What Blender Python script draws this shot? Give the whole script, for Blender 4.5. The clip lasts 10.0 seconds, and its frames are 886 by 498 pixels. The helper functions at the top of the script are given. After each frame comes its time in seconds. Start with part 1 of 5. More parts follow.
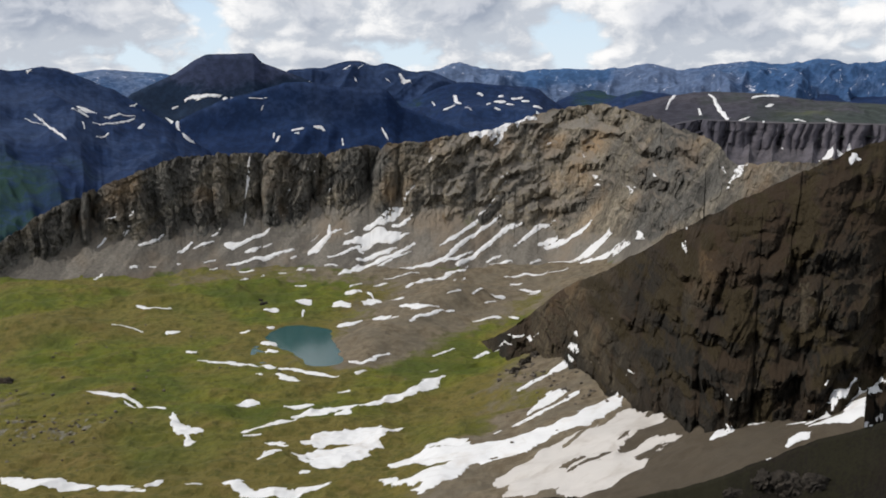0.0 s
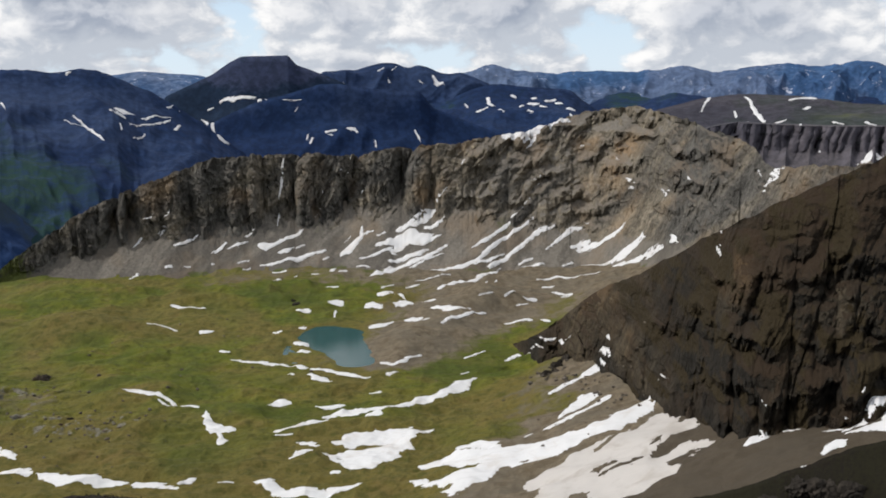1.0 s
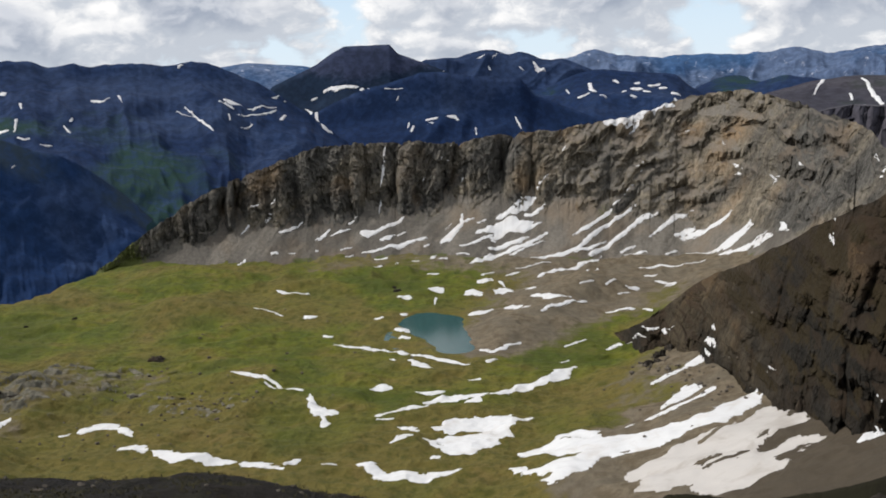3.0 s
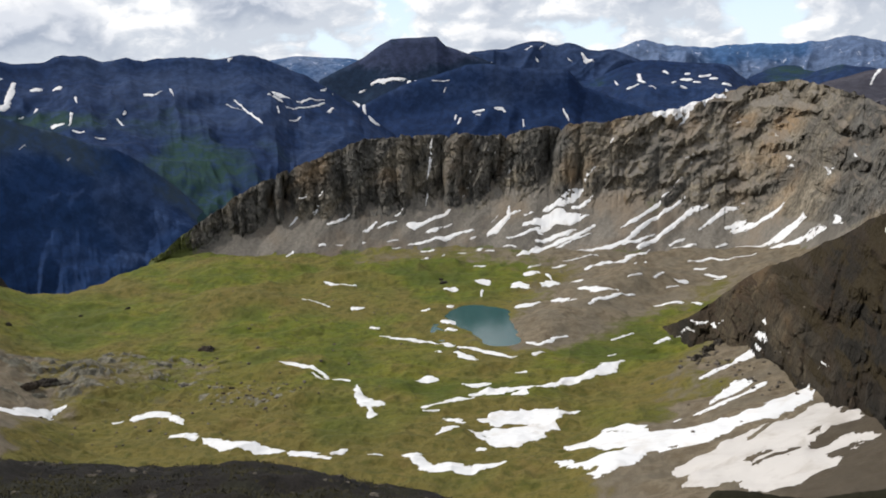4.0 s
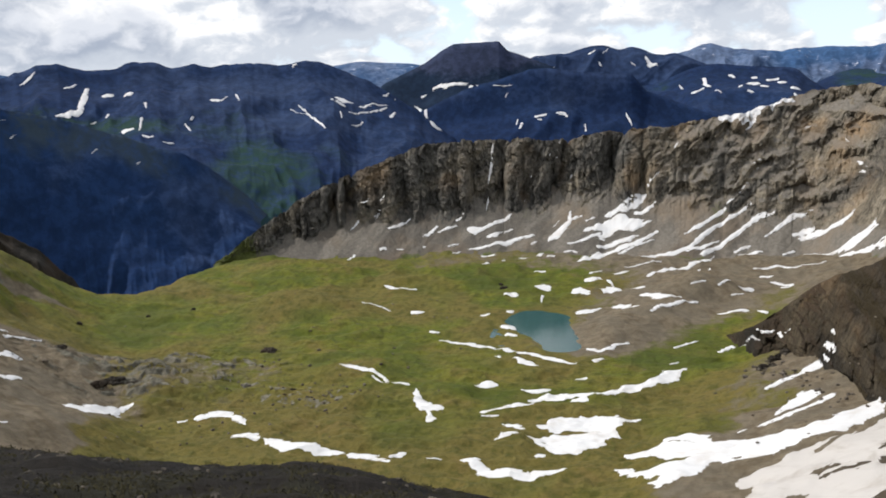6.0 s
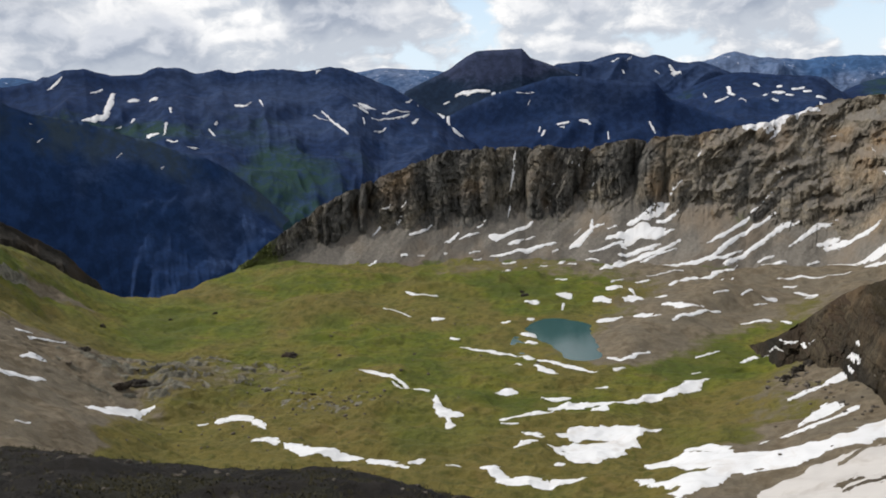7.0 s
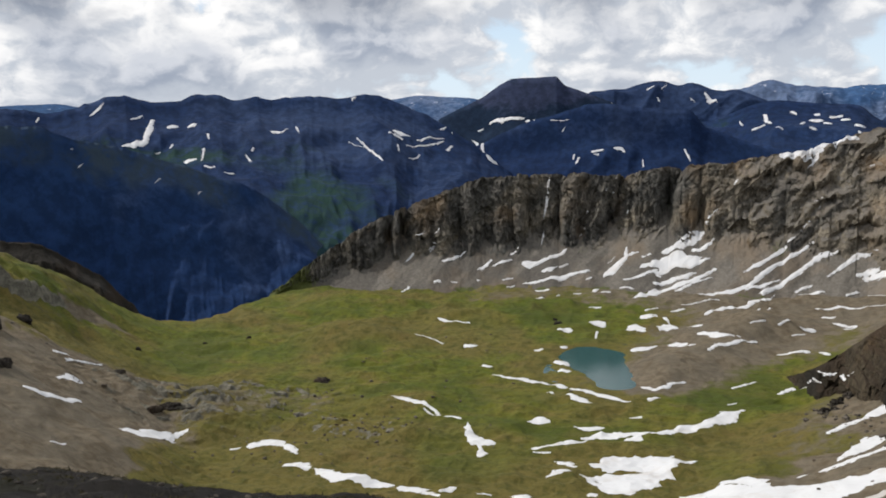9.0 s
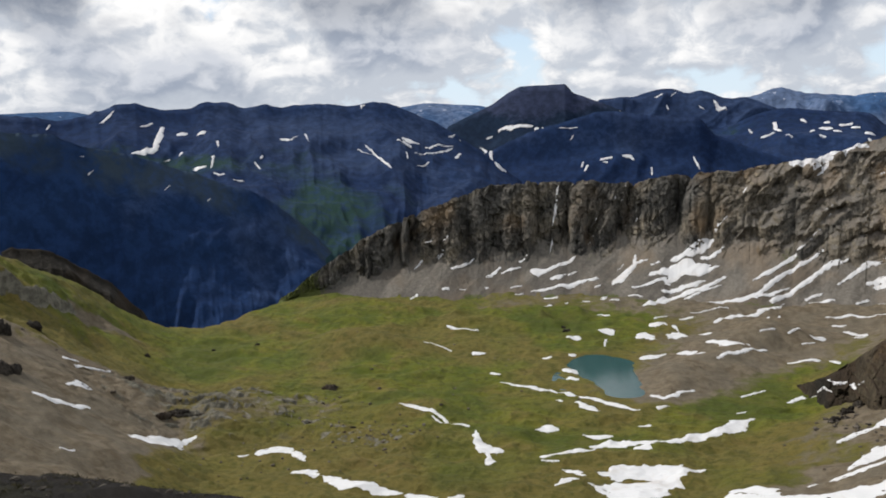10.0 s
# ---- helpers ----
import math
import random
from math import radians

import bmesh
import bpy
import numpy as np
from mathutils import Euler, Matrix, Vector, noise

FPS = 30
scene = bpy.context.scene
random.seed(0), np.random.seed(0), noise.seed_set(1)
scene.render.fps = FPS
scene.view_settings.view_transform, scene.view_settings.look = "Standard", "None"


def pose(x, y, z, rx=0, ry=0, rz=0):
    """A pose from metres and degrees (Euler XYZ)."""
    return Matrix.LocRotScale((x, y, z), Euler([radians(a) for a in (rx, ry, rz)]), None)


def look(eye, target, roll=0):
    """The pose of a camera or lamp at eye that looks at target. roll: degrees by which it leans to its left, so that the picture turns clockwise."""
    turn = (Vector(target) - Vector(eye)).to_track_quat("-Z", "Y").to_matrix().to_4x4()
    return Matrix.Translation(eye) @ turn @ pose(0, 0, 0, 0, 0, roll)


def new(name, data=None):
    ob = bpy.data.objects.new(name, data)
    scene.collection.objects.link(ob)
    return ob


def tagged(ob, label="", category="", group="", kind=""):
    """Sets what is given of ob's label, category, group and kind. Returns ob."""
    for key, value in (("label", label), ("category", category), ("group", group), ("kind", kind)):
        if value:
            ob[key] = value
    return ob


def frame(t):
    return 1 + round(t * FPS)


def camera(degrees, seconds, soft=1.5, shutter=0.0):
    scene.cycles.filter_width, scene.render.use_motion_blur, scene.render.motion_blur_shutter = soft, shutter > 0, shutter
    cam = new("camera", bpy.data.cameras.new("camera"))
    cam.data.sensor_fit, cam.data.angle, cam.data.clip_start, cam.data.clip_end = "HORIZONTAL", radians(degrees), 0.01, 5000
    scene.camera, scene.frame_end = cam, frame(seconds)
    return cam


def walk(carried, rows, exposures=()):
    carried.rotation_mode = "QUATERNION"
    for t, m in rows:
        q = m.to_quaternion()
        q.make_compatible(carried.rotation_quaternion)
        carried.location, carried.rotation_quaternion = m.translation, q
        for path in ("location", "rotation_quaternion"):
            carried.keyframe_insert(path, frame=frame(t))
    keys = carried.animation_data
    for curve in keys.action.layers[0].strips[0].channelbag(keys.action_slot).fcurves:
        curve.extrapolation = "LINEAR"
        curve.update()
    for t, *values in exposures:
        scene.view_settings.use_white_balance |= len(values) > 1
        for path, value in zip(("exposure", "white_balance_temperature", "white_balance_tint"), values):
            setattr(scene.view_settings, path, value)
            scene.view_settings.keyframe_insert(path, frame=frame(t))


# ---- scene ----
# A summit view into an alpine basin: the camera stands on a mountain top and pans slowly.
# x right, y ahead, z up in metres; z = 0 is the tarn's water level, the eye is 300 m above it.
cam = camera(51.66, 10.0, soft=1.8)
EYE = 300.0
ROWS = [
    (0.0, 78.750, 0.294, -0.059),
    (0.5, 78.792, 0.236, 0.805),
    (1.0, 78.886, 0.289, 1.980),
    (1.5, 78.902, 0.644, 3.712),
    (2.0, 78.785, 1.026, 5.215),
    (2.5, 78.702, 1.178, 6.479),
    (3.0, 78.191, 1.374, 8.145),
    (4.5, 77.701, 1.887, 12.039),
    (5.0, 77.641, 1.956, 12.860),
    (5.5, 77.941, 2.075, 13.928),
    (7.0, 78.665, 1.779, 16.249),
    (7.5, 79.129, 1.647, 16.967),
    (8.0, 79.594, 1.543, 17.533),
    (8.5, 79.985, 1.567, 18.038),
    (9.0, 80.394, 1.654, 18.380),
    (9.5, 80.674, 1.652, 18.764),
    (10.0, 80.874, 1.648, 18.920),
]
EXPOSURES = [(0.0, -0.04), (3.0, 0.0), (4.3, 0.24), (5.6, 0.28), (6.9, 0.06), (8.0, 0.0), (10.0, 0.0)]
walk(cam, [(t, pose(0, 0, EYE, rx, ry, rz)) for t, rx, ry, rz in ROWS], EXPOSURES)

# ---------------------------------------------------------------- world and sun
SUN_AZ, SUN_EL = -90.0, 46.0          # degrees clockwise from straight ahead, above the horizon


class Tree:
    """Short hand for node trees."""

    def __init__(self, tree):
        self.t = tree
        tree.nodes.clear()

    def n(self, kind, ins=None):
        node = self.t.nodes.new(kind)
        for k, v in (ins or {}).items():
            sock = node.inputs[k]
            if isinstance(v, bpy.types.NodeSocket):
                self.t.links.new(v, sock)
            else:
                sock.default_value = v
        return node

    def math(self, op, a, b=0.0):
        node = self.n("ShaderNodeMath", {0: a, 1: b})
        node.operation = op
        return node.outputs[0]

    def vmath(self, op, a, b=(0, 0, 0)):
        node = self.n("ShaderNodeVectorMath", {0: a, 1: b})
        node.operation = op
        return node.outputs[0]

    def noise(self, vec, scale, detail=4.0, rough=0.55, warp=0.0):
        return self.n("ShaderNodeTexNoise", {"Vector": vec, "Scale": scale, "Detail": detail, "Roughness": rough,
                                             "Distortion": warp}).outputs[0]

    def ramp(self, fac, stops):
        node = self.n("ShaderNodeValToRGB", {0: fac})
        cr = node.color_ramp
        while len(cr.elements) < len(stops):
            cr.elements.new(0.5)
        for e, (p, c) in zip(cr.elements, stops):
            e.position = p
            e.color = (*c, 1) if len(c) == 3 else c
        return node.outputs[0]

    def step(self, v, lo, hi, a=0.0, b=1.0):
        node = self.n("ShaderNodeMapRange", {0: v, 1: lo, 2: hi, 3: a, 4: b})
        node.interpolation_type = "SMOOTHSTEP"
        return node.outputs[0]

    def mix(self, fac, a, b, mode="MIX"):
        node = self.n("ShaderNodeMix")
        node.data_type, node.blend_type = "RGBA", mode
        for sock, v in ((node.inputs[0], fac), (node.inputs[6], a), (node.inputs[7], b)):
            if isinstance(v, bpy.types.NodeSocket):
                self.t.links.new(v, sock)
            else:
                sock.default_value = (*v, 1) if isinstance(v, tuple) and len(v) == 3 else v
        return node.outputs[2]


def make_world():
    w = bpy.data.worlds.new("sky")
    w.use_nodes = True
    scene.world = w
    g = Tree(w.node_tree)
    sky = g.n("ShaderNodeTexSky")
    sky.sky_type, sky.sun_disc, sky.sun_elevation, sky.sun_rotation = "NISHITA", False, radians(SUN_EL), radians(SUN_AZ)
    sky.altitude, sky.dust_density = 3500.0, 0.6
    way = g.n("ShaderNodeTexCoord").outputs["Generated"]
    xyz = g.n("ShaderNodeSeparateXYZ", {0: way})
    x, y, z = xyz.outputs
    az = g.math("ARCTAN2", x, y)
    el = g.math("ARCSINE", z)
    # cumulus deck, flattened towards the horizon
    up = g.math("POWER", g.math("MAXIMUM", el, 0.0), 0.85)
    p = g.n("ShaderNodeCombineXYZ", {0: az, 1: g.math("MULTIPLY", up, 1.05), 2: 0.0}).outputs[0]
    p = g.vmath("ADD", p, (3.9, 0.45, 1.3))
    warp = g.n("ShaderNodeTexNoise", {"Vector": p, "Scale": 16.0, "Detail": 4.0}).outputs["Color"]
    p = g.vmath("ADD", p, g.vmath("MULTIPLY", g.vmath("SUBTRACT", warp, (0.5, 0.5, 0.5)), (0.05, 0.03, 0.0)))

    def density(q):
        big = g.noise(q, 7.0, 3.0, 0.5)
        vor = g.n("ShaderNodeTexVoronoi")
        vor.feature, vor.normalize = "SMOOTH_F1", True
        g.t.links.new(q, vor.inputs["Vector"])
        for key, value in (("Scale", 15.0), ("Detail", 5.0), ("Roughness", 0.6), ("Lacunarity", 2.1), ("Smoothness", 0.5)):
            vor.inputs[key].default_value = value
        puff = vor.outputs[0]
        wisp = g.noise(q, 22.0, 8.0, 0.6)
        v = g.math("ADD", g.math("MULTIPLY", big, 0.85), g.math("MULTIPLY", g.math("SUBTRACT", 1.0, puff), 0.35))
        return g.math("ADD", v, g.math("MULTIPLY", wisp, 0.17))

    dens = density(p)
    above = density(g.vmath("ADD", p, (-0.006, 0.016, 0.0)))
    low = g.step(el, 0.0, 0.06, 0.055, 0.0)
    gx = g.math("DIVIDE", g.math("SUBTRACT", az, 0.075), 0.06)
    gy = g.math("DIVIDE", g.math("SUBTRACT", el, 0.160), 0.035)
    gap = g.math("EXPONENT", g.math("MULTIPLY", g.math("ADD", g.math("MULTIPLY", gx, gx), g.math("MULTIPLY", gy, gy)), -1.0))
    dens = g.math("SUBTRACT", g.math("SUBTRACT", dens, low), g.math("MULTIPLY", gap, 0.16))
    cover = g.step(dens, 0.575, 0.655)
    thick = g.step(dens, 0.69, 0.86)
    lit = g.step(g.math("SUBTRACT", dens, above), -0.07, 0.05)
    cloud = g.mix(thick, (0.94, 0.95, 0.97), g.mix(g.step(el, 0.05, 0.12), (0.60, 0.64, 0.72), (0.40, 0.43, 0.49)))
    cloud = g.mix(1.0, cloud, g.mix(lit, (0.60, 0.64, 0.70), (1.10, 1.08, 1.05)), "MULTIPLY")
    dim = g.mix(1.0, sky.outputs[0], (0.13, 0.13, 0.13), "MULTIPLY")
    veil = g.mix(g.step(el, 0.0, 0.12, 0.85, 0.5), dim, (0.70, 0.83, 0.97))
    col = g.mix(cover, veil, cloud)
    back = g.n("ShaderNodeBackground", {"Color": col, "Strength": 1.0})
    g.n("ShaderNodeOutputWorld", {0: back.outputs[0]})


make_world()
lamp = bpy.data.lights.new("sun", "SUN")
lamp.energy, lamp.angle, lamp.color = 3.0, radians(0.6), (1.0, 0.95, 0.89)
a, e = radians(SUN_AZ), radians(SUN_EL)
sun = new("sun", lamp)
sun.matrix_world = look((0, 0, 900), Vector((0, 0, 900)) - Vector((math.sin(a) * math.cos(e), math.cos(a) * math.cos(e), math.sin(e))))


# ---------------------------------------------------------------- materials
def surface(name, rough=0.9, spec=0.2):
    m = bpy.data.materials.new(name)
    m.use_nodes = True
    g = Tree(m.node_tree)
    b = g.n("ShaderNodeBsdfPrincipled", {"Roughness": rough, "Specular IOR Level": spec})
    g.n("ShaderNodeOutputMaterial", {0: b.outputs[0]})
    pos = g.n("ShaderNodeNewGeometry").outputs["Position"]
    return m, g, b, pos


def attr(g, name):
    node = g.n("ShaderNodeAttribute")
    node.attribute_name = name
    return node.outputs["Fac"]


def bump(g, b, height, strength, dist, under=None):
    ins = {"Strength": strength, "Distance": dist, "Height": height}
    if under is not None:
        ins["Normal"] = under
    o = g.n("ShaderNodeBump", ins).outputs[0]
    g.t.links.new(o, b.inputs["Normal"])
    return o


def rock_material(name, dark, mid, light, scree, grass=(0.085, 0.10, 0.028), size=1.0, lift=1.0):
    """Broken rock, scree and thin turf; the attributes rock and grass say where each lies."""
    m, g, b, pos = surface(name)
    tall = g.vmath("MULTIPLY", pos, (1.0, 1.0, 0.35))
    n1 = g.noise(tall, 0.035 * size, 8.0, 0.62, 0.4)
    n2 = g.noise(tall, 0.25 * size, 8.0, 0.65)
    n3 = g.noise(pos, 0.012 * size, 5.0, 0.55)
    fine = g.noise(pos, 1.1 * size, 6.0, 0.7)
    rock = g.ramp(g.math("ADD", g.math("MULTIPLY", n1, 0.55), g.math("MULTIPLY", n2, 0.45)),
                  [(0.36, dark), (0.5, mid), (0.64, light)])
    split = g.math("ABSOLUTE", g.math("SUBTRACT", g.noise(g.vmath("MULTIPLY", pos, (1.0, 1.0, 0.45)), 0.085 * size, 4.0, 0.6, 0.3), 0.5))
    rock = g.mix(g.step(split, 0.0, 0.035, 0.5, 0.0), rock, tuple(0.6 * c for c in dark))
    rust = g.mix(g.step(g.math("ADD", g.math("MULTIPLY", attr(g, "rust"), 0.3), n3), 0.55, 0.78, 0.0, 0.6), rock, tuple(c * k for c, k in zip(light, (0.95, 0.72, 0.52))))
    sc = g.mix(g.step(n2, 0.35, 0.68), tuple(0.78 * c for c in scree), tuple(1.15 * c for c in scree))
    sc = g.mix(g.step(g.math("ADD", g.math("MULTIPLY", attr(g, "rust"), 0.3), n3), 0.46, 0.72, 0.0, 0.7), sc, tuple(c * k for c, k in zip(scree, (1.18, 0.98, 0.78))))
    sc = g.mix(g.step(attr(g, "tone"), 0.25, 0.75), g.mix(1.0, sc, (0.72, 0.70, 0.68), "MULTIPLY"), g.mix(1.0, sc, (1.16, 1.13, 1.08), "MULTIPLY"))
    sc = g.mix(g.step(fine, 0.35, 0.7, 0.0, 0.5), sc, tuple(0.6 * c for c in scree))
    r = g.step(g.math("ADD", attr(g, "rock"), g.math("MULTIPLY", g.math("SUBTRACT", n2, 0.5), 0.7)), 0.38, 0.58)
    gr = g.step(g.math("ADD", attr(g, "grass"), g.math("MULTIPLY", g.math("SUBTRACT", n2, 0.5), 0.8)), 0.4, 0.62)
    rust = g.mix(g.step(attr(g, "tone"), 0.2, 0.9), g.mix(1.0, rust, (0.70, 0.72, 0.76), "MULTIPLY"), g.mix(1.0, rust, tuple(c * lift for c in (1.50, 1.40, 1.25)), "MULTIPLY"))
    col = g.mix(r, sc, rust)
    col = g.mix(gr, col, g.mix(n2, tuple(0.7 * c for c in grass), tuple(1.35 * c for c in grass)))
    g.t.links.new(col, b.inputs["Base Color"])
    h = g.math("ADD", g.math("MULTIPLY", n2, 1.0), g.math("MULTIPLY", fine, 0.35))
    h = g.math("ADD", h, g.math("MULTIPLY", g.step(split, 0.0, 0.05), g.math("MULTIPLY", r, 0.5)))
    bump(g, b, h, 0.85, 2.2 / size)
    return m


def meadow_material():
    m, g, b, pos = surface("alpine_turf")
    n0 = g.noise(pos, 0.006, 4.0, 0.5, 0.5)
    n1 = g.noise(pos, 0.022, 6.0, 0.55, 0.6)
    n2 = g.noise(pos, 0.11, 7.0, 0.62)
    n3 = g.noise(pos, 0.8, 6.0, 0.7)
    green = g.ramp(n1, [(0.34, (0.066, 0.092, 0.012)), (0.46, (0.098, 0.118, 0.012)), (0.56, (0.132, 0.136, 0.016)), (0.66, (0.150, 0.122, 0.030))])
    near = g.step(g.n("ShaderNodeSeparateXYZ", {0: pos}).outputs[1], 900.0, 600.0, 0.0, 0.12)
    green = g.mix(g.step(n0, 0.48, 0.36, 0.0, 0.6), green, (0.058, 0.074, 0.014))
    green = g.mix(g.step(g.math("ADD", n0, near), 0.42, 0.62, 0.0, 0.75), green, (0.140, 0.104, 0.034))
    tuss = g.noise(g.vmath("MULTIPLY", pos, (1.0, 0.6, 1.0)), 0.25, 6.0, 0.7, 0.5)
    green = g.mix(g.step(tuss, 0.52, 0.66, 0.0, 0.6), green, (0.042, 0.044, 0.010))
    green = g.mix(g.step(n2, 0.44, 0.66, 0.0, 0.65), green, (0.050, 0.056, 0.010))
    green = g.mix(g.step(n3, 0.46, 0.68, 0.0, 0.40), green, (0.055, 0.055, 0.012))
    soil = g.mix(g.step(n2, 0.35, 0.65), (0.112, 0.087, 0.055), (0.180, 0.147, 0.102))
    soil = g.mix(g.step(n1, 0.42, 0.62, 0.0, 0.5), soil, (0.128, 0.113, 0.086))
    soil = g.mix(g.step(n3, 0.45, 0.7, 0.0, 0.5), soil, (0.085, 0.072, 0.058))
    bare = g.step(g.math("ADD", attr(g, "bare"), g.math("ADD", g.math("MULTIPLY", g.math("SUBTRACT", n1, 0.5), 0.7),
                                                       g.math("MULTIPLY", g.math("SUBTRACT", n2, 0.5), 0.5))), 0.34, 0.66)
    soil = g.mix(g.step(attr(g, "dark_soil"), 0.2, 0.8, 0.0, 0.75), soil, (0.050, 0.040, 0.029))
    col = g.mix(bare, green, soil)
    rockc = g.mix(g.step(n2, 0.36, 0.62), (0.085, 0.080, 0.062), (0.190, 0.178, 0.140))
    rockc = g.mix(g.step(n3, 0.45, 0.66, 0.0, 0.6), rockc, (0.05, 0.047, 0.036))
    rk = g.step(g.math("ADD", attr(g, "rock"), g.math("MULTIPLY", g.math("SUBTRACT", n2, 0.5), 1.0)), 0.42, 0.6)
    col = g.mix(rk, col, rockc)
    g.t.links.new(col, b.inputs["Base Color"])
    bump(g, b, g.math("ADD", g.math("ADD", n2, g.math("MULTIPLY", n1, 0.5)), g.math("MULTIPLY", n3, 0.35)), 0.9, 2.2)
    return m


def far_material(name, forest, rockc, green, snowy=False):
    """Distant wooded slopes and bare rock; the attributes rock and grass say where."""
    m, g, b, pos = surface(name, 0.95, 0.1)
    n0 = g.noise(pos, 0.0022, 4.0, 0.55, 0.4)
    n1 = g.noise(g.vmath("MULTIPLY", pos, (1.0, 1.0, 0.6)), 0.007, 6.0, 0.6, 0.4)
    n2 = g.noise(pos, 0.035, 8.0, 0.68, 0.2)
    col = g.mix(g.step(n2, 0.40, 0.62), tuple(0.80 * c for c in forest), tuple(1.20 * c for c in forest))
    r = g.step(g.math("ADD", attr(g, "rock"), g.math("MULTIPLY", g.math("SUBTRACT", g.math("ADD", g.math("MULTIPLY", n1, 0.6), g.math("MULTIPLY", n2, 0.4)), 0.5), 2.0)), 0.30, 0.76)
    col = g.mix(r, col, g.mix(g.step(n2, 0.38, 0.64), tuple(0.80 * c for c in rockc), tuple(1.2 * c for c in rockc)))
    gr = g.step(g.math("ADD", attr(g, "grass"), g.math("MULTIPLY", g.math("SUBTRACT", n1, 0.5), 1.0)), 0.36, 0.70)
    gr = g.math("MULTIPLY", gr, g.step(n2, 0.62, 0.46, 0.35, 1.0))
    col = g.mix(gr, col, g.mix(n2, tuple(0.7 * c for c in green), tuple(1.25 * c for c in green)))
    col = g.mix(g.step(n0, 0.35, 0.65), g.mix(1.0, col, (0.84, 0.86, 0.88), "MULTIPLY"), g.mix(1.0, col, (1.16, 1.13, 1.08), "MULTIPLY"))
    if snowy:
        col = g.mix(g.step(g.noise(pos, 0.018, 9.0, 0.75), 0.605, 0.66), col, (0.50, 0.53, 0.62))
    g.t.links.new(col, b.inputs["Base Color"])
    bump(g, b, n2, 0.6, 8.0)
    return m


def snow_material(name, clean, dirt):
    m, g, b, pos = surface(name, 0.6, 0.3)
    n1 = g.noise(pos, 0.05, 5.0, 0.6, 0.5)
    n2 = g.noise(pos, 0.5, 5.0, 0.6)
    col = g.mix(g.step(n1, 0.5, 0.72, 0.0, 0.55), clean, dirt)
    col = g.mix(g.step(n2, 0.6, 0.8, 0.0, 0.4), col, (0.45, 0.41, 0.37))
    g.t.links.new(col, b.inputs["Base Color"])
    bump(g, b, n2, 0.35, 0.5)
    return m


def water_material():
    m, g, b, pos = surface("tarn_water", 0.08, 0.5)
    n = g.noise(pos, 0.02, 4.0, 0.55)
    g.t.links.new(g.mix(n, (0.022, 0.070, 0.075), (0.045, 0.105, 0.10)), b.inputs["Base Color"])
    bump(g, b, g.noise(pos, 0.6, 4.0, 0.6), 0.25, 0.12)
    return m


WALL = rock_material("cirque_rock", (0.046, 0.043, 0.037), (0.128, 0.119, 0.102), (0.225, 0.210, 0.178), (0.176, 0.164, 0.146))
# Dark brown rock, darkened further for cloud shade put into the base colour.
SPUR = rock_material("shaded_spur_rock", (0.013, 0.011, 0.008), (0.025, 0.021, 0.015), (0.050, 0.043, 0.032), (0.040, 0.030, 0.020), (0.030, 0.022, 0.010), lift=1.7)
TURF = meadow_material()
# Foreground turf and stones with cloud shade put into the near-black colours.
NEAR = rock_material("shaded_summit_turf", (0.006, 0.005, 0.004), (0.015, 0.012, 0.009), (0.040, 0.034, 0.026), (0.014, 0.011, 0.008), (0.013, 0.012, 0.005), 6.0)
# Distance haze and cloud shade are put into these three blue base colours.
HAZED_SLOPES = far_material("haze_blue_far_slopes", (0.011, 0.026, 0.074), (0.022, 0.040, 0.094), (0.019, 0.046, 0.040))
HAZED_PEAK = far_material("haze_blue_peak_rock", (0.010, 0.021, 0.045), (0.030, 0.040, 0.080), (0.016, 0.038, 0.034))
GORGE = far_material("haze_blue_gorge_rock", (0.013, 0.034, 0.098), (0.026, 0.050, 0.120), (0.040, 0.062, 0.088))
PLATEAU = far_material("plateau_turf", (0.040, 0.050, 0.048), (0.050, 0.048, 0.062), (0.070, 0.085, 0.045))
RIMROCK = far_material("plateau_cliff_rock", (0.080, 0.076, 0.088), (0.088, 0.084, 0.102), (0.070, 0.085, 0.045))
# Blue of the far haze is put into the base colour.
BLUE = far_material("haze_blue_far_range", (0.038, 0.086, 0.190), (0.090, 0.130, 0.225), (0.055, 0.10, 0.14), True)
SNOW = snow_material("old_snow", (0.66, 0.665, 0.675), (0.50, 0.46, 0.42))
GREYED = snow_material("dust_covered_snow", (0.50, 0.475, 0.45), (0.31, 0.275, 0.24))
WATER = water_material()


# ---------------------------------------------------------------- numeric noise and meshes
def cell(ix, iy, seed):
    k = (ix.astype(np.int64) * 374761393 + iy.astype(np.int64) * 668265263 + seed * 974634777) & 0xFFFFFFFF
    k = ((k ^ (k >> 13)) * 1274126177) & 0xFFFFFFFF
    return ((k ^ (k >> 16)) & 0xFFFF) / 32767.5 - 1.0


def vnoise(x, y, seed=0):
    ix, iy = np.floor(x), np.floor(y)
    fx, fy = x - ix, y - iy
    fx, fy = fx * fx * fx * (fx * (fx * 6 - 15) + 10), fy * fy * fy * (fy * (fy * 6 - 15) + 10)
    a, b = cell(ix, iy, seed), cell(ix + 1, iy, seed)
    c, d = cell(ix, iy + 1, seed), cell(ix + 1, iy + 1, seed)
    return (a + (b - a) * fx) * (1 - fy) + (c + (d - c) * fx) * fy


def fbm(x, y, octaves=5, seed=0, gain=0.5):
    x, y = np.broadcast_arrays(np.asarray(x, float), np.asarray(y, float))
    out, amp, k = np.zeros(x.shape), 1.0, 1.0
    for i in range(octaves):
        out = out + amp * vnoise(x * k + 17.3 * i, y * k - 9.1 * i, seed + i)
        amp, k = amp * gain, k * 2.03
    return out


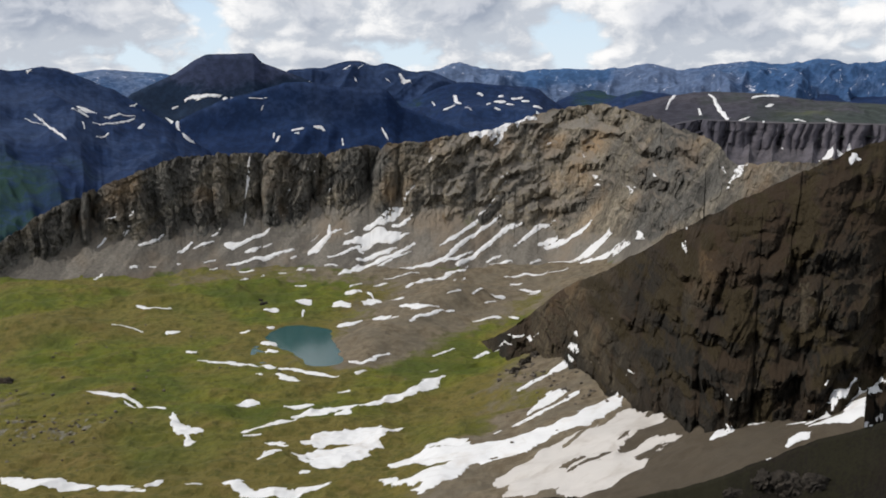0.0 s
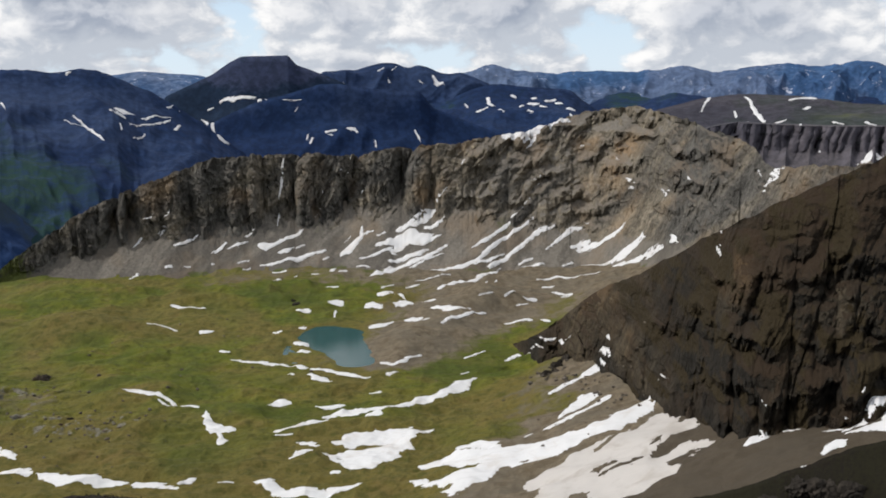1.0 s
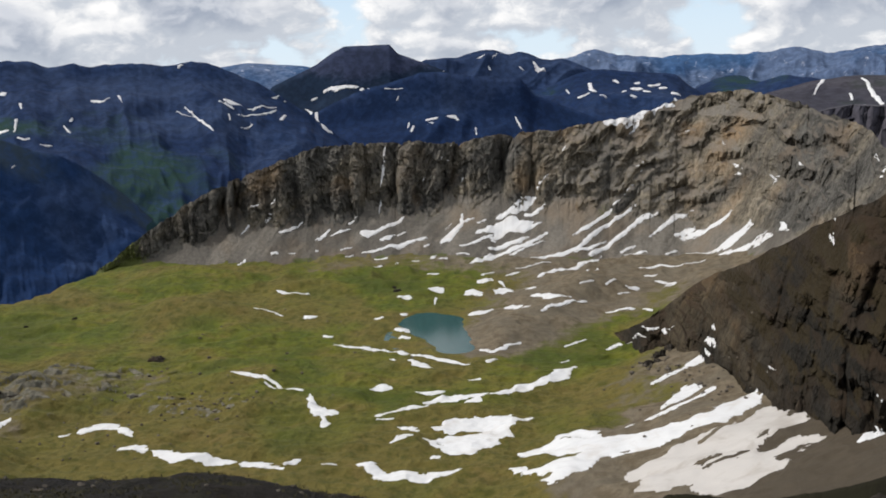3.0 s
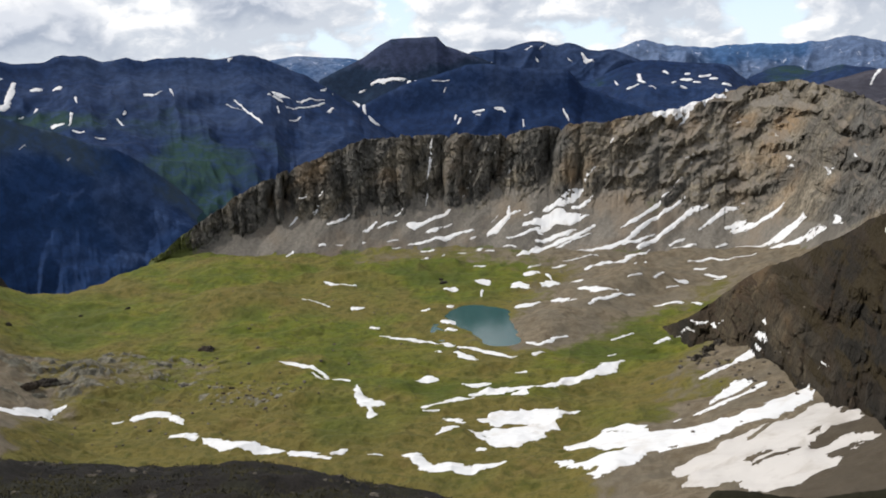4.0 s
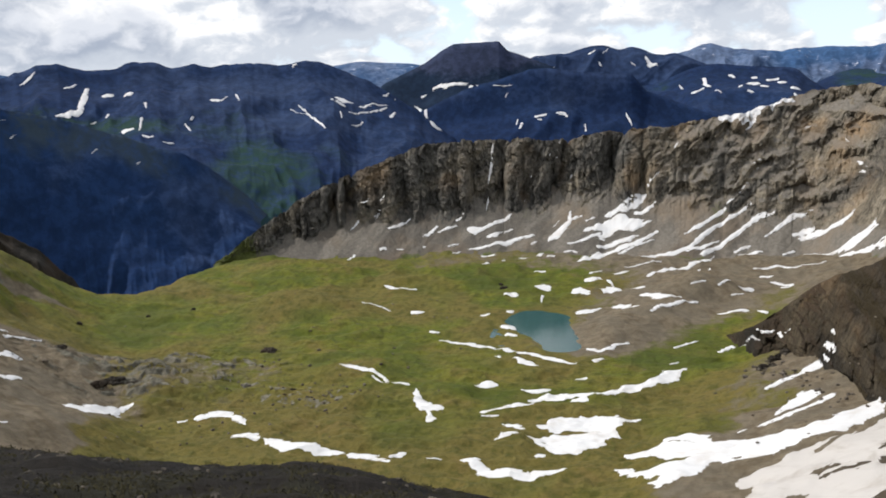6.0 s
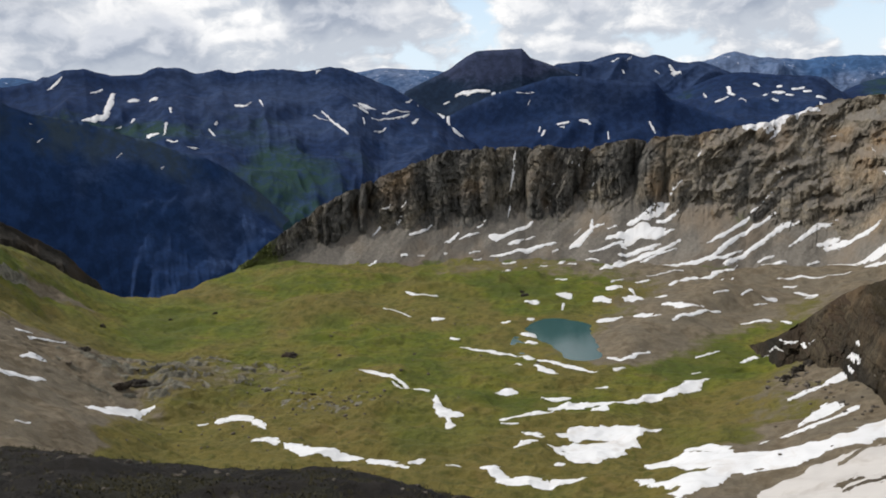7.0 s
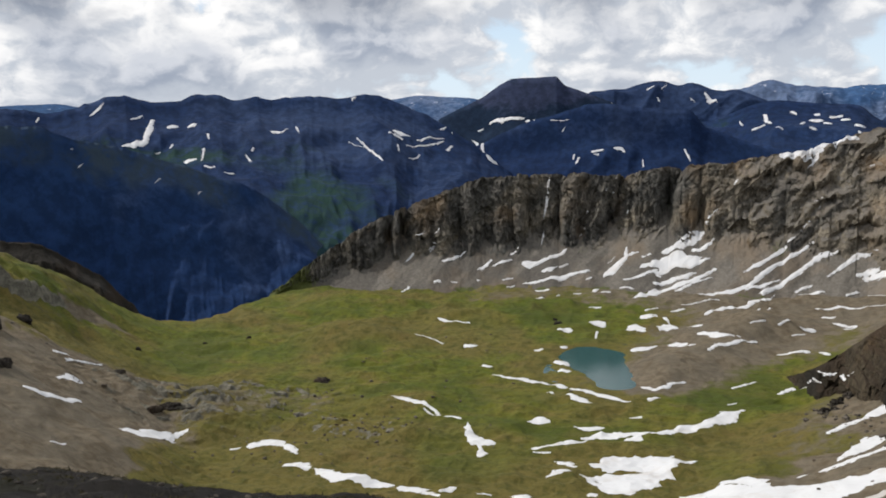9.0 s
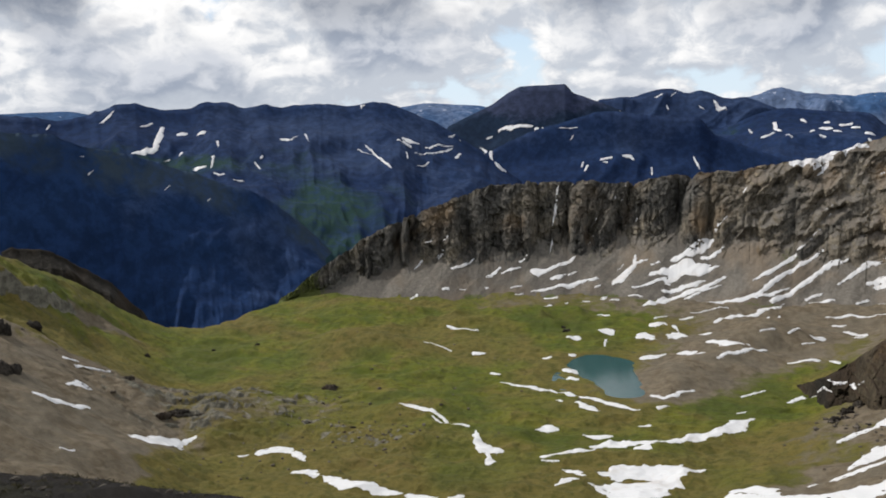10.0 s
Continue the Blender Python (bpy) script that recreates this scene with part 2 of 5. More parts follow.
def ridged(x, y, octaves=4, seed=0, gain=0.5):
    """1 on sharp crests, towards -1 in round hollows."""
    x, y = np.broadcast_arrays(np.asarray(x, float), np.asarray(y, float))
    out, amp, k, tot = np.zeros(x.shape), 1.0, 1.0, 0.0
    for i in range(octaves):
        out = out + amp * (1 - 2 * np.abs(vnoise(x * k + 5.7 * i, y * k + 3.1 * i, seed + i)) ** 0.8)
        tot, amp, k = tot + amp, amp * gain, k * 2.1
    return out / tot


def crag(u, v, size, tall, seed, tilt=1.1):
    """Relief of jointed rock: angular facets of about that width and height, each set at its own slant."""
    x = u / size + 0.22 * vnoise(u / size / 1.7, v / tall / 1.7, seed + 7)
    y = v / tall + 0.22 * vnoise(u / size / 1.7 + 9, v / tall / 1.7, seed + 9)
    x, y = np.broadcast_arrays(x, y)
    ix, iy = np.floor(x), np.floor(y)
    best, out = np.full(x.shape, 9.0), np.zeros(x.shape)
    for ox in (-1, 0, 1):
        for oy in (-1, 0, 1):
            cx, cy = ix + ox, iy + oy
            dx, dy = x - (cx + 0.5 + 0.48 * cell(cx, cy, seed)), y - (cy + 0.5 + 0.48 * cell(cx, cy, seed + 1))
            d = dx * dx + dy * dy
            near = d < best
            best = np.where(near, d, best)
            out = np.where(near, cell(cx, cy, seed + 2) + tilt * (cell(cx, cy, seed + 3) * dx + cell(cx, cy, seed + 4) * dy), out)
    return out


def column(u, size, seed, power=3.0):
    """Standing pillars side by side, of uneven widths: 1 at their fronts and 0 in the clefts, and a number of each one's own."""
    x = u / size
    i = np.floor(x)
    i = i - (x < i + 0.4 * cell(i, 0 * i, seed)) + (x > i + 1 + 0.4 * cell(i + 1, 0 * i, seed))
    lo, hi = i + 0.4 * cell(i, 0 * i, seed), i + 1 + 0.4 * cell(i + 1, 0 * i, seed)
    return 1 - np.abs(2 * (x - lo) / (hi - lo) - 1) ** power, cell(i, 0 * i + 3, seed)


def upright(X, Y, Z):
    """How level a grid of places lies: 1 flat, 0 sheer, a little blurred."""
    a, b = [np.stack([np.gradient(v, axis=k) for v in (X, Y, Z)], -1) for k in (0, 1)]
    n = np.cross(a, b)
    n = np.abs(n[..., 2]) / np.maximum(np.linalg.norm(n, axis=-1), 1e-9)
    for k in (0, 1):
        n = (np.roll(n, 1, k) + n + np.roll(n, -1, k)) / 3
    return n


def smooth(lo, hi, v):
    t = np.clip((v - lo) / (hi - lo), 0, 1)
    return t * t * (3 - 2 * t)


def soft(v, w):
    return w * np.logaddexp(0, v / w)


def sheet(name, X, Y, Z, material, facets=False, **attrs):
    """One mesh from a grid of places; attrs are numbers at each place."""
    rows, cols = X.shape
    me = bpy.data.meshes.new(name)
    me.vertices.add(rows * cols)
    me.vertices.foreach_set("co", np.stack([X, Y, Z], -1).astype(np.float32).ravel())
    i = (np.arange(rows - 1)[:, None] * cols + np.arange(cols - 1)[None]).ravel()
    quad = np.stack([i, i + 1, i + cols + 1, i + cols], 1).astype(np.int32)
    me.loops.add(quad.size)
    me.loops.foreach_set("vertex_index", quad.ravel())
    me.polygons.add(len(quad))
    me.polygons.foreach_set("loop_start", np.arange(0, quad.size, 4, dtype=np.int32))
    me.polygons.foreach_set("use_smooth", np.full(len(quad), not facets))
    me.update(calc_edges=True)
    for k, v in attrs.items():
        at = me.attributes.new(k, "FLOAT", "POINT")
        at.data.foreach_set("value", np.broadcast_to(v, X.shape).astype(np.float32).ravel())
    me.materials.append(material)
    return new(name, me)


def around(az, d):
    return d * np.sin(np.radians(az)), d * np.cos(np.radians(az))


def along(az, table, col, blur=0.25):
    """Column col of a table by bearing, read at the bearings az and rounded off a little."""
    t = np.array(table, float)
    fine = np.arange(az[0] - 2, az[-1] + 2, 0.05)
    v = np.interp(fine, t[:, 0], t[:, col])
    k = np.exp(-0.5 * (np.arange(-30, 31) * 0.05 / blur) ** 2)
    v = np.convolve(np.pad(v, 30, mode="edge"), k / k.sum(), "valid")
    return np.interp(az, fine, v)


# ---------------------------------------------------------------- the basin floor
LIP = [(-60, 1000), (-43.8, 1150), (-39.5, 1250), (-34.3, 1283), (-30.0, 1387), (-27, 1440), (-20, 1560), (40, 1560)]


def basin(x, y):
    """Height of the basin floor without its fine relief."""
    left = 0.577 * soft((x + 408) * -0.76 + (y - 583) * -0.65, 12)
    right = 0.36 * soft((x + 61) * 0.958 - (y - 602) * 0.287 - 15, 15)
    z = 3 + left + right

    def hill(cx, cy, rx, ry, h):
        return h * np.exp(-((x - cx) / rx) ** 2 - ((y - cy) / ry) ** 2)

    z = z + hill(-456, 1010, 75, 45, 19) + hill(-500, 728, 85, 45, 19) + hill(-330, 800, 60, 40, 7) + hill(-560, 1190, 120, 60, 9) + hill(-900, 830, 150, 150, 78)
    # gravel moraine beside the tarn
    s = np.clip(((x + 88) * 100 + (y - 935) * 215) / (100 ** 2 + 215 ** 2), 0, 1)
    far = np.hypot(x + 88 - 100 * s, y - 935 - 215 * s)
    z = z + (10 + 8 * s) * np.exp(-(far / 38) ** 2)
    return z


def tarn(x, y):
    """How far inside the shore of the tarn."""
    s = np.clip(((x + 168) * 44 - (y - 1008) * 92) / (44 ** 2 + 92 ** 2), 0, 1)
    far = np.hypot(x + 168 - 44 * s, y - 1008 + 92 * s)
    return 36 - 15 * s - far + 4 * fbm(x / 22, y / 22, 3, 77)


def build_ground():
    az = np.arange(-50, 26.01, 0.09)
    d = np.concatenate([np.linspace(330, 560, 90)[:-1], np.linspace(560, 1000, 320)[:-1], np.linspace(1000, 1500, 150)[:-1], np.linspace(1500, 1900, 20)])
    A, D = np.meshgrid(az, d)
    X, Y = around(A, D)
    Z = basin(X, Y)
    wob = fbm(X / 130, Y / 130, 3, 5)
    Z = Z + 4.2 * wob + 3.2 * fbm(X / 42, Y / 28, 4, 11) + 0.3 * smooth(800, 500, D) * fbm(X / 5, Y / 5, 3, 21)
    Z = Z + smooth(1130, 1260, D) * smooth(-26, -20, A) * (3.5 * ridged(X / 42, Y / 34, 2, 27) + 1.5)
    T = tarn(X, Y)
    k = smooth(-26, 3, T)
    Z = np.maximum(Z, 1.6 + 0 * Z) * (1 - k) + k * (1.4 - 0.25 * np.clip(T + 2, -4, 30))
    # ledges of bare rock on the knoll and rubble beside it
    led = np.exp(-(((X + 495) * 0.83 + (Y - 735) * 0.56) / 105) ** 2 - (((Y - 735) * 0.83 - (X + 495) * 0.56) / 70) ** 2)
    rub = np.exp(-((X + 333) / 70) ** 2 - ((Y - 727) / 30) ** 2) + 0.8 * np.exp(-((X + 405) / 25) ** 2 - ((Y - 800) / 14) ** 2)
    terr = fbm((Y * 0.83 - X * 0.56) / 11, (X * 0.83 + Y * 0.56) / 45, 5, 31, 0.6)
    tread = (D + 0.35 * X + 16 * fbm(X / 40, Y / 40, 4, 33)) / 17
    tread = tread - np.floor(tread)
    hold = smooth(-0.45, 0.35, fbm(X / 16, Y / 9, 4, 35, 0.6)) * np.clip(1.6 * led, 0, 1)
    Z = Z + hold * 5.5 * (np.where(tread < 0.14, tread / 0.14, (1 - tread) / 0.86) - 0.4) + led * 1.2 * smooth(-0.1, 0.25, terr) + rub * 1.6 * ridged(X / 9, Y / 9, 3, 41)
    rock = np.clip(hold * (0.15 + 0.55 * smooth(0.7, 0.0, tread)) + led * smooth(-0.25, 0.5, terr) * 0.45 + rub * 0.75 * smooth(-0.4, 0.6, fbm(X / 9, Y / 9, 4, 43)), 0, 1)
    # cliff band on the grassy slope above the valley, with a strip of scree below its end
    up = np.interp(Y, [700, 741, 767, 827], [-770, -748, -731, -735]) + 3 * fbm(Y / 12, X / 12, 3, 51) - X
    tallest = np.interp(Y, [660, 741, 767, 827, 845], [24, 22, 16, 5, 0]) * (1 + 0.25 * fbm(X / 10, Y / 10, 3, 52))
    Z = Z + tallest * smooth(0, 6, up) * np.exp(-np.maximum(up - 6, 0) / 110)
    rock = np.clip(rock + smooth(2, 8, tallest) * smooth(-3, 1, up) * smooth(11, 6, up), 0, 1)
    lip = np.interp(az, *np.array(LIP, float).T)[None]
    Z = Z - 0.85 * soft(D - lip, 12)
    slope_l = smooth(-12, 75, (X + 408) * -0.76 + (Y - 583) * -0.65 + 30 * fbm(X / 55, Y / 55, 4, 45)) * smooth(1010, 900, D)
    side = (X + 61) * 0.958 - (Y - 602) * 0.287
    strip = fbm((X * 0.287 + Y * 0.958) / 60, side / 190, 3, 47)
    slope_r = smooth(0, 110, side + 25 * strip) * (1 - 0.55 * smooth(0.1, 0.5, strip) * smooth(190, 90, side))
    s = np.clip(((X + 88) * 100 + (Y - 935) * 215) / (100 ** 2 + 215 ** 2), 0, 1.4)
    mor = np.exp(-(np.hypot(X + 88 - 100 * s, Y - 935 - 215 * s) / 60) ** 2)
    strew = np.exp(-((X - np.interp(Y, [825, 858, 880], [-733, -722, -706]) + 3 * fbm(X / 9, Y / 9, 3, 53)) / 9) ** 2) * smooth(812, 832, Y) * smooth(895, 878, Y)
    bare = np.clip(0.9 * strew + 0.85 * slope_l + 0.8 * slope_r + 0.85 * mor + 0.32 * smooth(1180, 1300, D) * smooth(-26, -14, A) + 0.35 * smooth(-14, 2, A) * smooth(960, 1100, D) + 0.12 + 0.42 * np.exp(-(((X + 480) * 0.83 + (Y - 730) * 0.56) / 150) ** 2 - (((Y - 730) * 0.83 - (X + 480) * 0.56) / 80) ** 2), 0, 1)
    Z = Z + (1 - bare) * (2.6 * ridged(X / 34, Y / 20, 3, 17) + 0.5 * fbm(X / 7, Y / 4, 3, 18)) * (1 - k)
    hill = smooth(10, 70, (X + 408) * -0.76 + (Y - 583) * -0.65) * smooth(860, 960, D)
    Z = Z + hill * 2.5 * ridged(X / 40, Y / 40, 3, 67)
    rock = np.clip(rock + 0.2 * hill * smooth(0.2, 0.6, fbm(X / 34, Y / 22, 4, 69)), 0, 1)
    bare = np.clip(bare + 0.25 * hill * smooth(0.0, 0.5, fbm(X / 60, Y / 30, 3, 75)), 0, 1)
    ob = sheet("ground", X, Y, Z, TURF, bare=bare, rock=rock, dark_soil=smooth(120, 215, side + 30 * strip) * smooth(760, 640, D))
    return tagged(ob, "grassy alpine basin floor with gravel slopes and ledges", "ground", kind="structure")


def build_tarn():
    u, r = np.meshgrid(np.linspace(0, 2 * np.pi, 97), np.linspace(0, 1, 24))
    ob = sheet("water", -146 + r * 62 * np.cos(u), 962 + r * 105 * np.sin(u), 1.0 + 0 * r, WATER)
    return tagged(ob, "small teal mountain tarn in the meadow", "lake", kind="structure")


ground = build_ground()
build_tarn()

# ---------------------------------------------------------------- ridges
# bearing, then distance and height of the crest, of the cliff's foot and of the scree's foot
CIRQUE = [
    (-31.5, 1420, -60, 1418, -70, 1412, -80),
    (-29.57, 1406, 6, 1405, 4, 1403, 0),
    (-26.65, 1448, 51, 1437, 22, 1406, 0),
    (-23.15, 1484, 99, 1469, 57, 1379, 0),
    (-19.59, 1490, 134, 1464, 64, 1362, 0),
    (-15.98, 1493, 167, 1452, 62, 1354, 0),
    (-12.00, 1499, 169, 1459, 71, 1346, 0),
    (-8.03, 1502, 164, 1467, 81, 1337, 0),
    (-4.48, 1495, 179, 1454, 86, 1316, 0),
    (-0.99, 1493, 183, 1436, 84, 1301, 0),
    (3.39, 1529, 201, 1427, 73, 1311, 0),
    (6.95, 1585, 231, 1421, 58, 1333, 2),
    (9.89, 1528, 242, 1381, 94, 1269, 24),
]
CIRQUE += [
    (11.98, 1405, 232, 1266, 93, 1188, 43),
    (14.38, 1294, 218, 1177, 101, 1116, 62),
    (16.40, 1220, 209, 1123, 112, 1068, 76),
    (17.72, 1151, 186, 1085, 120, 1032, 85),
    (20.94, 1066, 195, 1007, 136, 958, 103),
    (26.11, 976, 222, 920, 165, 864, 129),
    (32.0, 1000, 220, 950, 165, 890, 118),
]


def build_cirque():
    az = np.arange(-31.5, 30, 0.046)
    dc, zc, dl, zl, df, zf = (along(az, CIRQUE, i)[None] for i in range(1, 7))
    u = np.radians(az)[None] * 1450
    tall = smooth(-30, -22, az)[None]
    wall = smooth(2, -6, az)[None]                       # sheer buttresses; broken slopes under the summit beyond
    lean = np.interp(az, [-28, -15, -5, 2, 14], [0.0, 0.06, 0.25, 0.5, 0.3])[None]

    def pillars(U, Z):
        bend = U - lean * (Z - 110) + 9 * fbm(U / 80, Z / 60, 3, 57)
        return bend, column(bend + 14 * vnoise(U / 120, Z / 500, 21), 58, 23), column(bend + 5 * vnoise(U / 40, Z / 90, 22), 21, 25, 2.2)

    # crest: flat-topped buttresses with notches where the gullies come out
    _, (p1, r1), (p2, r2) = pillars(u, zc)
    zc = zc - tall * (8 * wall + 2) * (1 - p1) ** 2 * (0.4 + 0.6 * smooth(-0.35, 0.35, vnoise(u / 95, 0 * u, 28))) + tall * (2.5 * r1 * wall + 1.6 * r2 + 1.0 * (p2 - 0.6)) + 1.4 * fbm(u / 6, 0 * u, 3, 9) + 2.0 * ridged(u / 46, 0 * u, 2, 3) * (1 - wall) - 1.0
    # foot: scree cones climb into the gullies
    _, (p1, r1), (p2, r2) = pillars(u, zl)
    uneven = 0.3 + 0.7 * smooth(-0.35, 0.35, vnoise(u / 95, 0 * u, 28))
    finger = tall * ((26 * wall * uneven + 8) * (p1 - 0.72) + 7 * r1 + 5 * (p2 - 0.6) + 4 * fbm(u / 14, 0 * u, 3, 14, 0.6))
    zl, dl = zl - finger, dl - finger * 1.4
    df = df + 14 * fbm(u / 60, 0 * u, 3, 19)
    back = np.linspace(0, 1, 16)[:-1][:, None]
    face = np.linspace(0, 1, 150)[:-1][:, None]
    talus = np.linspace(0, 1, 72)[:, None]

    def stack(a, b, c):
        return np.concatenate([a + 0 * u, b + 0 * u, c + 0 * u])

    D = stack(dc + 160 * (1 - back) ** 1.3, dc + (dl - dc) * face, dl + (df - dl) * talus)
    Z = stack(zc - 170 * (1 - back) ** 1.6, zc + (zl - zc) * (0.86 * face + 0.14 * face ** 2.2), zl + (zf - 2 - zl) * (1.36 * talus - 0.36 * talus ** 2))
    depth = stack(0.6 * smooth(0.3, 1, back), 0.6 + 0.4 * smooth(0.0, 0.12, face), smooth(0.22, 0, talus))
    deep = stack(0.7 * smooth(0.3, 1, back), 1 - 0.35 * smooth(0.75, 1, face), 0.65 * smooth(0.12, 0, talus))
    U = np.broadcast_to(u, Z.shape)
    bend, (p1, r1), (p2, r2) = pillars(U, Z)
    p3, r3 = column(bend + 3 * vnoise(U / 15, Z / 25, 26), 9, 27, 2.0)
    block = smooth(-0.5, 0.35, fbm(U / 50, Z / 45, 3, 53))
    cliffs = wall * deep * (20 * uneven * (p1 - 0.7) + 9 * r1 + block * (5.0 * (p2 - 0.6) + 4.5 * r2))
    # rock steps with ledges of scree that run down to the left
    way = np.cumsum(np.interp(az, [-8, -2, 6, 9.5, 14], [0.25, 0.5, 0.6, 0.25, -0.25]))[None] * (u[0, 1] - u[0, 0])
    run = Z - way

    def steps(size, wide, seed, cut):
        at = (run + 0.5 * size * fbm(U / wide, Z / wide, 4, seed)) / size
        f = at - np.floor(at)
        keep = smooth(cut - 0.2, cut + 0.2, fbm(U / (1.3 * wide), Z / wide, 3, seed + 5))
        return size * keep * np.where(f < 0.45, 1 - 2 * f / 0.45, 2 * (f - 0.45) / 0.55 - 1), keep * smooth(0.0, 0.06, f) * smooth(0.5, 0.42, f)

    s1, c1 = steps(44, 55, 301, -0.05)
    s2 = steps(19, 28, 311, -0.05)[0]
    rib = 1 - wall
    crags = rib * deep * (-0.19 * s1 - 0.13 * s2 + (1.5 + 6.0 * c1) * (p2 - 0.6) * block + c1 * 4.0 * r2 + 6 * (p1 - 0.8) * smooth(10, 7, az)[None])
    rough = wall + (1 - wall) * (0.42 + 0.58 * c1)
    fine = depth * rough * ((0.3 + 0.5 * np.maximum(wall, c1)) * (1.8 * (p3 - 0.6) + 1.5 * r3) + 3.2 * crag(bend, Z, 15, 24, 29, 1.3) + 2.2 * crag(bend + 0.3 * Z, Z, 7, 9, 31, 1.4)
                    + 1.2 * crag(bend, Z, 3.6, 4.5, 37, 1.4) + 0.8 * fbm(U / 5, Z / 4, 4, 39))
    D = D - cliffs - crags - fine
    X, Y = around(az[None] + 0 * D, D)
    lay = stack(1 - back ** 4, 0 * face, smooth(0, 0.15, talus) * smooth(1.05, 0.8, talus))
    Z = Z + lay * (0.9 * fbm(X / 14, Y / 14, 4, 61) + 1.4 * fbm((U - 1.2 * (Z - 40)) / 26, Z / 90, 3, 65)) + (1 - lay) * 0.8 * fbm(U / 8, Z / 5, 4, 49)
    steepness = upright(X, Y, Z)
    rock = smooth(0.78, 0.58, steepness) * stack(0.5 + 0.5 * back, 1 + 0 * face, smooth(0.5, 0.2, talus))
    low = stack(0 * back, 0 * face, smooth(0.55, 1.0, talus))
    grass = 0.75 * low * smooth(-0.2, 0.5, fbm(U / 60, D / 30, 3, 91)) + 0.75 * smooth(-25, -28, az)[None] * stack(0 * back, 0 * face + 0.8, 0 * talus + 1)
    grass = grass + 0.42 * np.exp(-((U + 250) / 25) ** 2 - ((Z - 55) / 20) ** 2) + 0.5 * np.exp(-((U - 45) / 25) ** 2 - ((Z - 60) / 25) ** 2)
    grass = grass + 0.38 * smooth(7, 11, az)[None] * smooth(0.5, 0.9, steepness) * smooth(0.0, 0.5, fbm(U / 40, Z / 25, 3, 92))
    # Random scree tone, plus the wall's sunlit right and shaded left put in.
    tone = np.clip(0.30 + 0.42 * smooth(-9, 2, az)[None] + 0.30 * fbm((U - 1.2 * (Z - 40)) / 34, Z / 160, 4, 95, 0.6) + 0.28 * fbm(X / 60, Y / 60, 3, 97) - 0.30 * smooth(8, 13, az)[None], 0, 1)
    rust = np.clip((0.45 * smooth(-7, 3, az) - 0.35 * smooth(8, 12, az))[None] * smooth(90, 200, Z) + 0.7 * np.exp(-((U + 212 - 0.2 * Z) / 14) ** 2) * smooth(70, 110, Z) + 0.22 * fbm(U / 45, Z / 60, 3, 99), 0, 1)
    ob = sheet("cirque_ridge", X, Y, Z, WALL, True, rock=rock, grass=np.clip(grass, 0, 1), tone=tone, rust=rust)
    return tagged(ob, "brown-grey cirque wall with rock ribs above scree", "ridge", kind="structure")


# bearing, then distance and height of the crest and of the cliff's foot
SPURLINE = [
    (1.6, 985, -6, 975, -10),
    (2.76, 962, 7, 958, 4),
    (4.43, 903, 39, 865, 14),
    (5.70, 920, 50, 876, 20),
    (6.62, 891, 73, 826, 28),
    (7.90, 881, 91, 805, 35),
    (10.84, 766, 136, 682, 55),
    (13.37, 704, 170, 619, 67),
    (15.89, 654, 195, 556, 77),
    (18.30, 646, 212, 540, 85),
    (20.29, 648, 224, 538, 92),
    (23.18, 648, 241, 532, 101),
    (24.97, 667, 250, 549, 108),
    (26.93, 684, 253, 570, 116),
    (32.0, 700, 262, 590, 122),
]


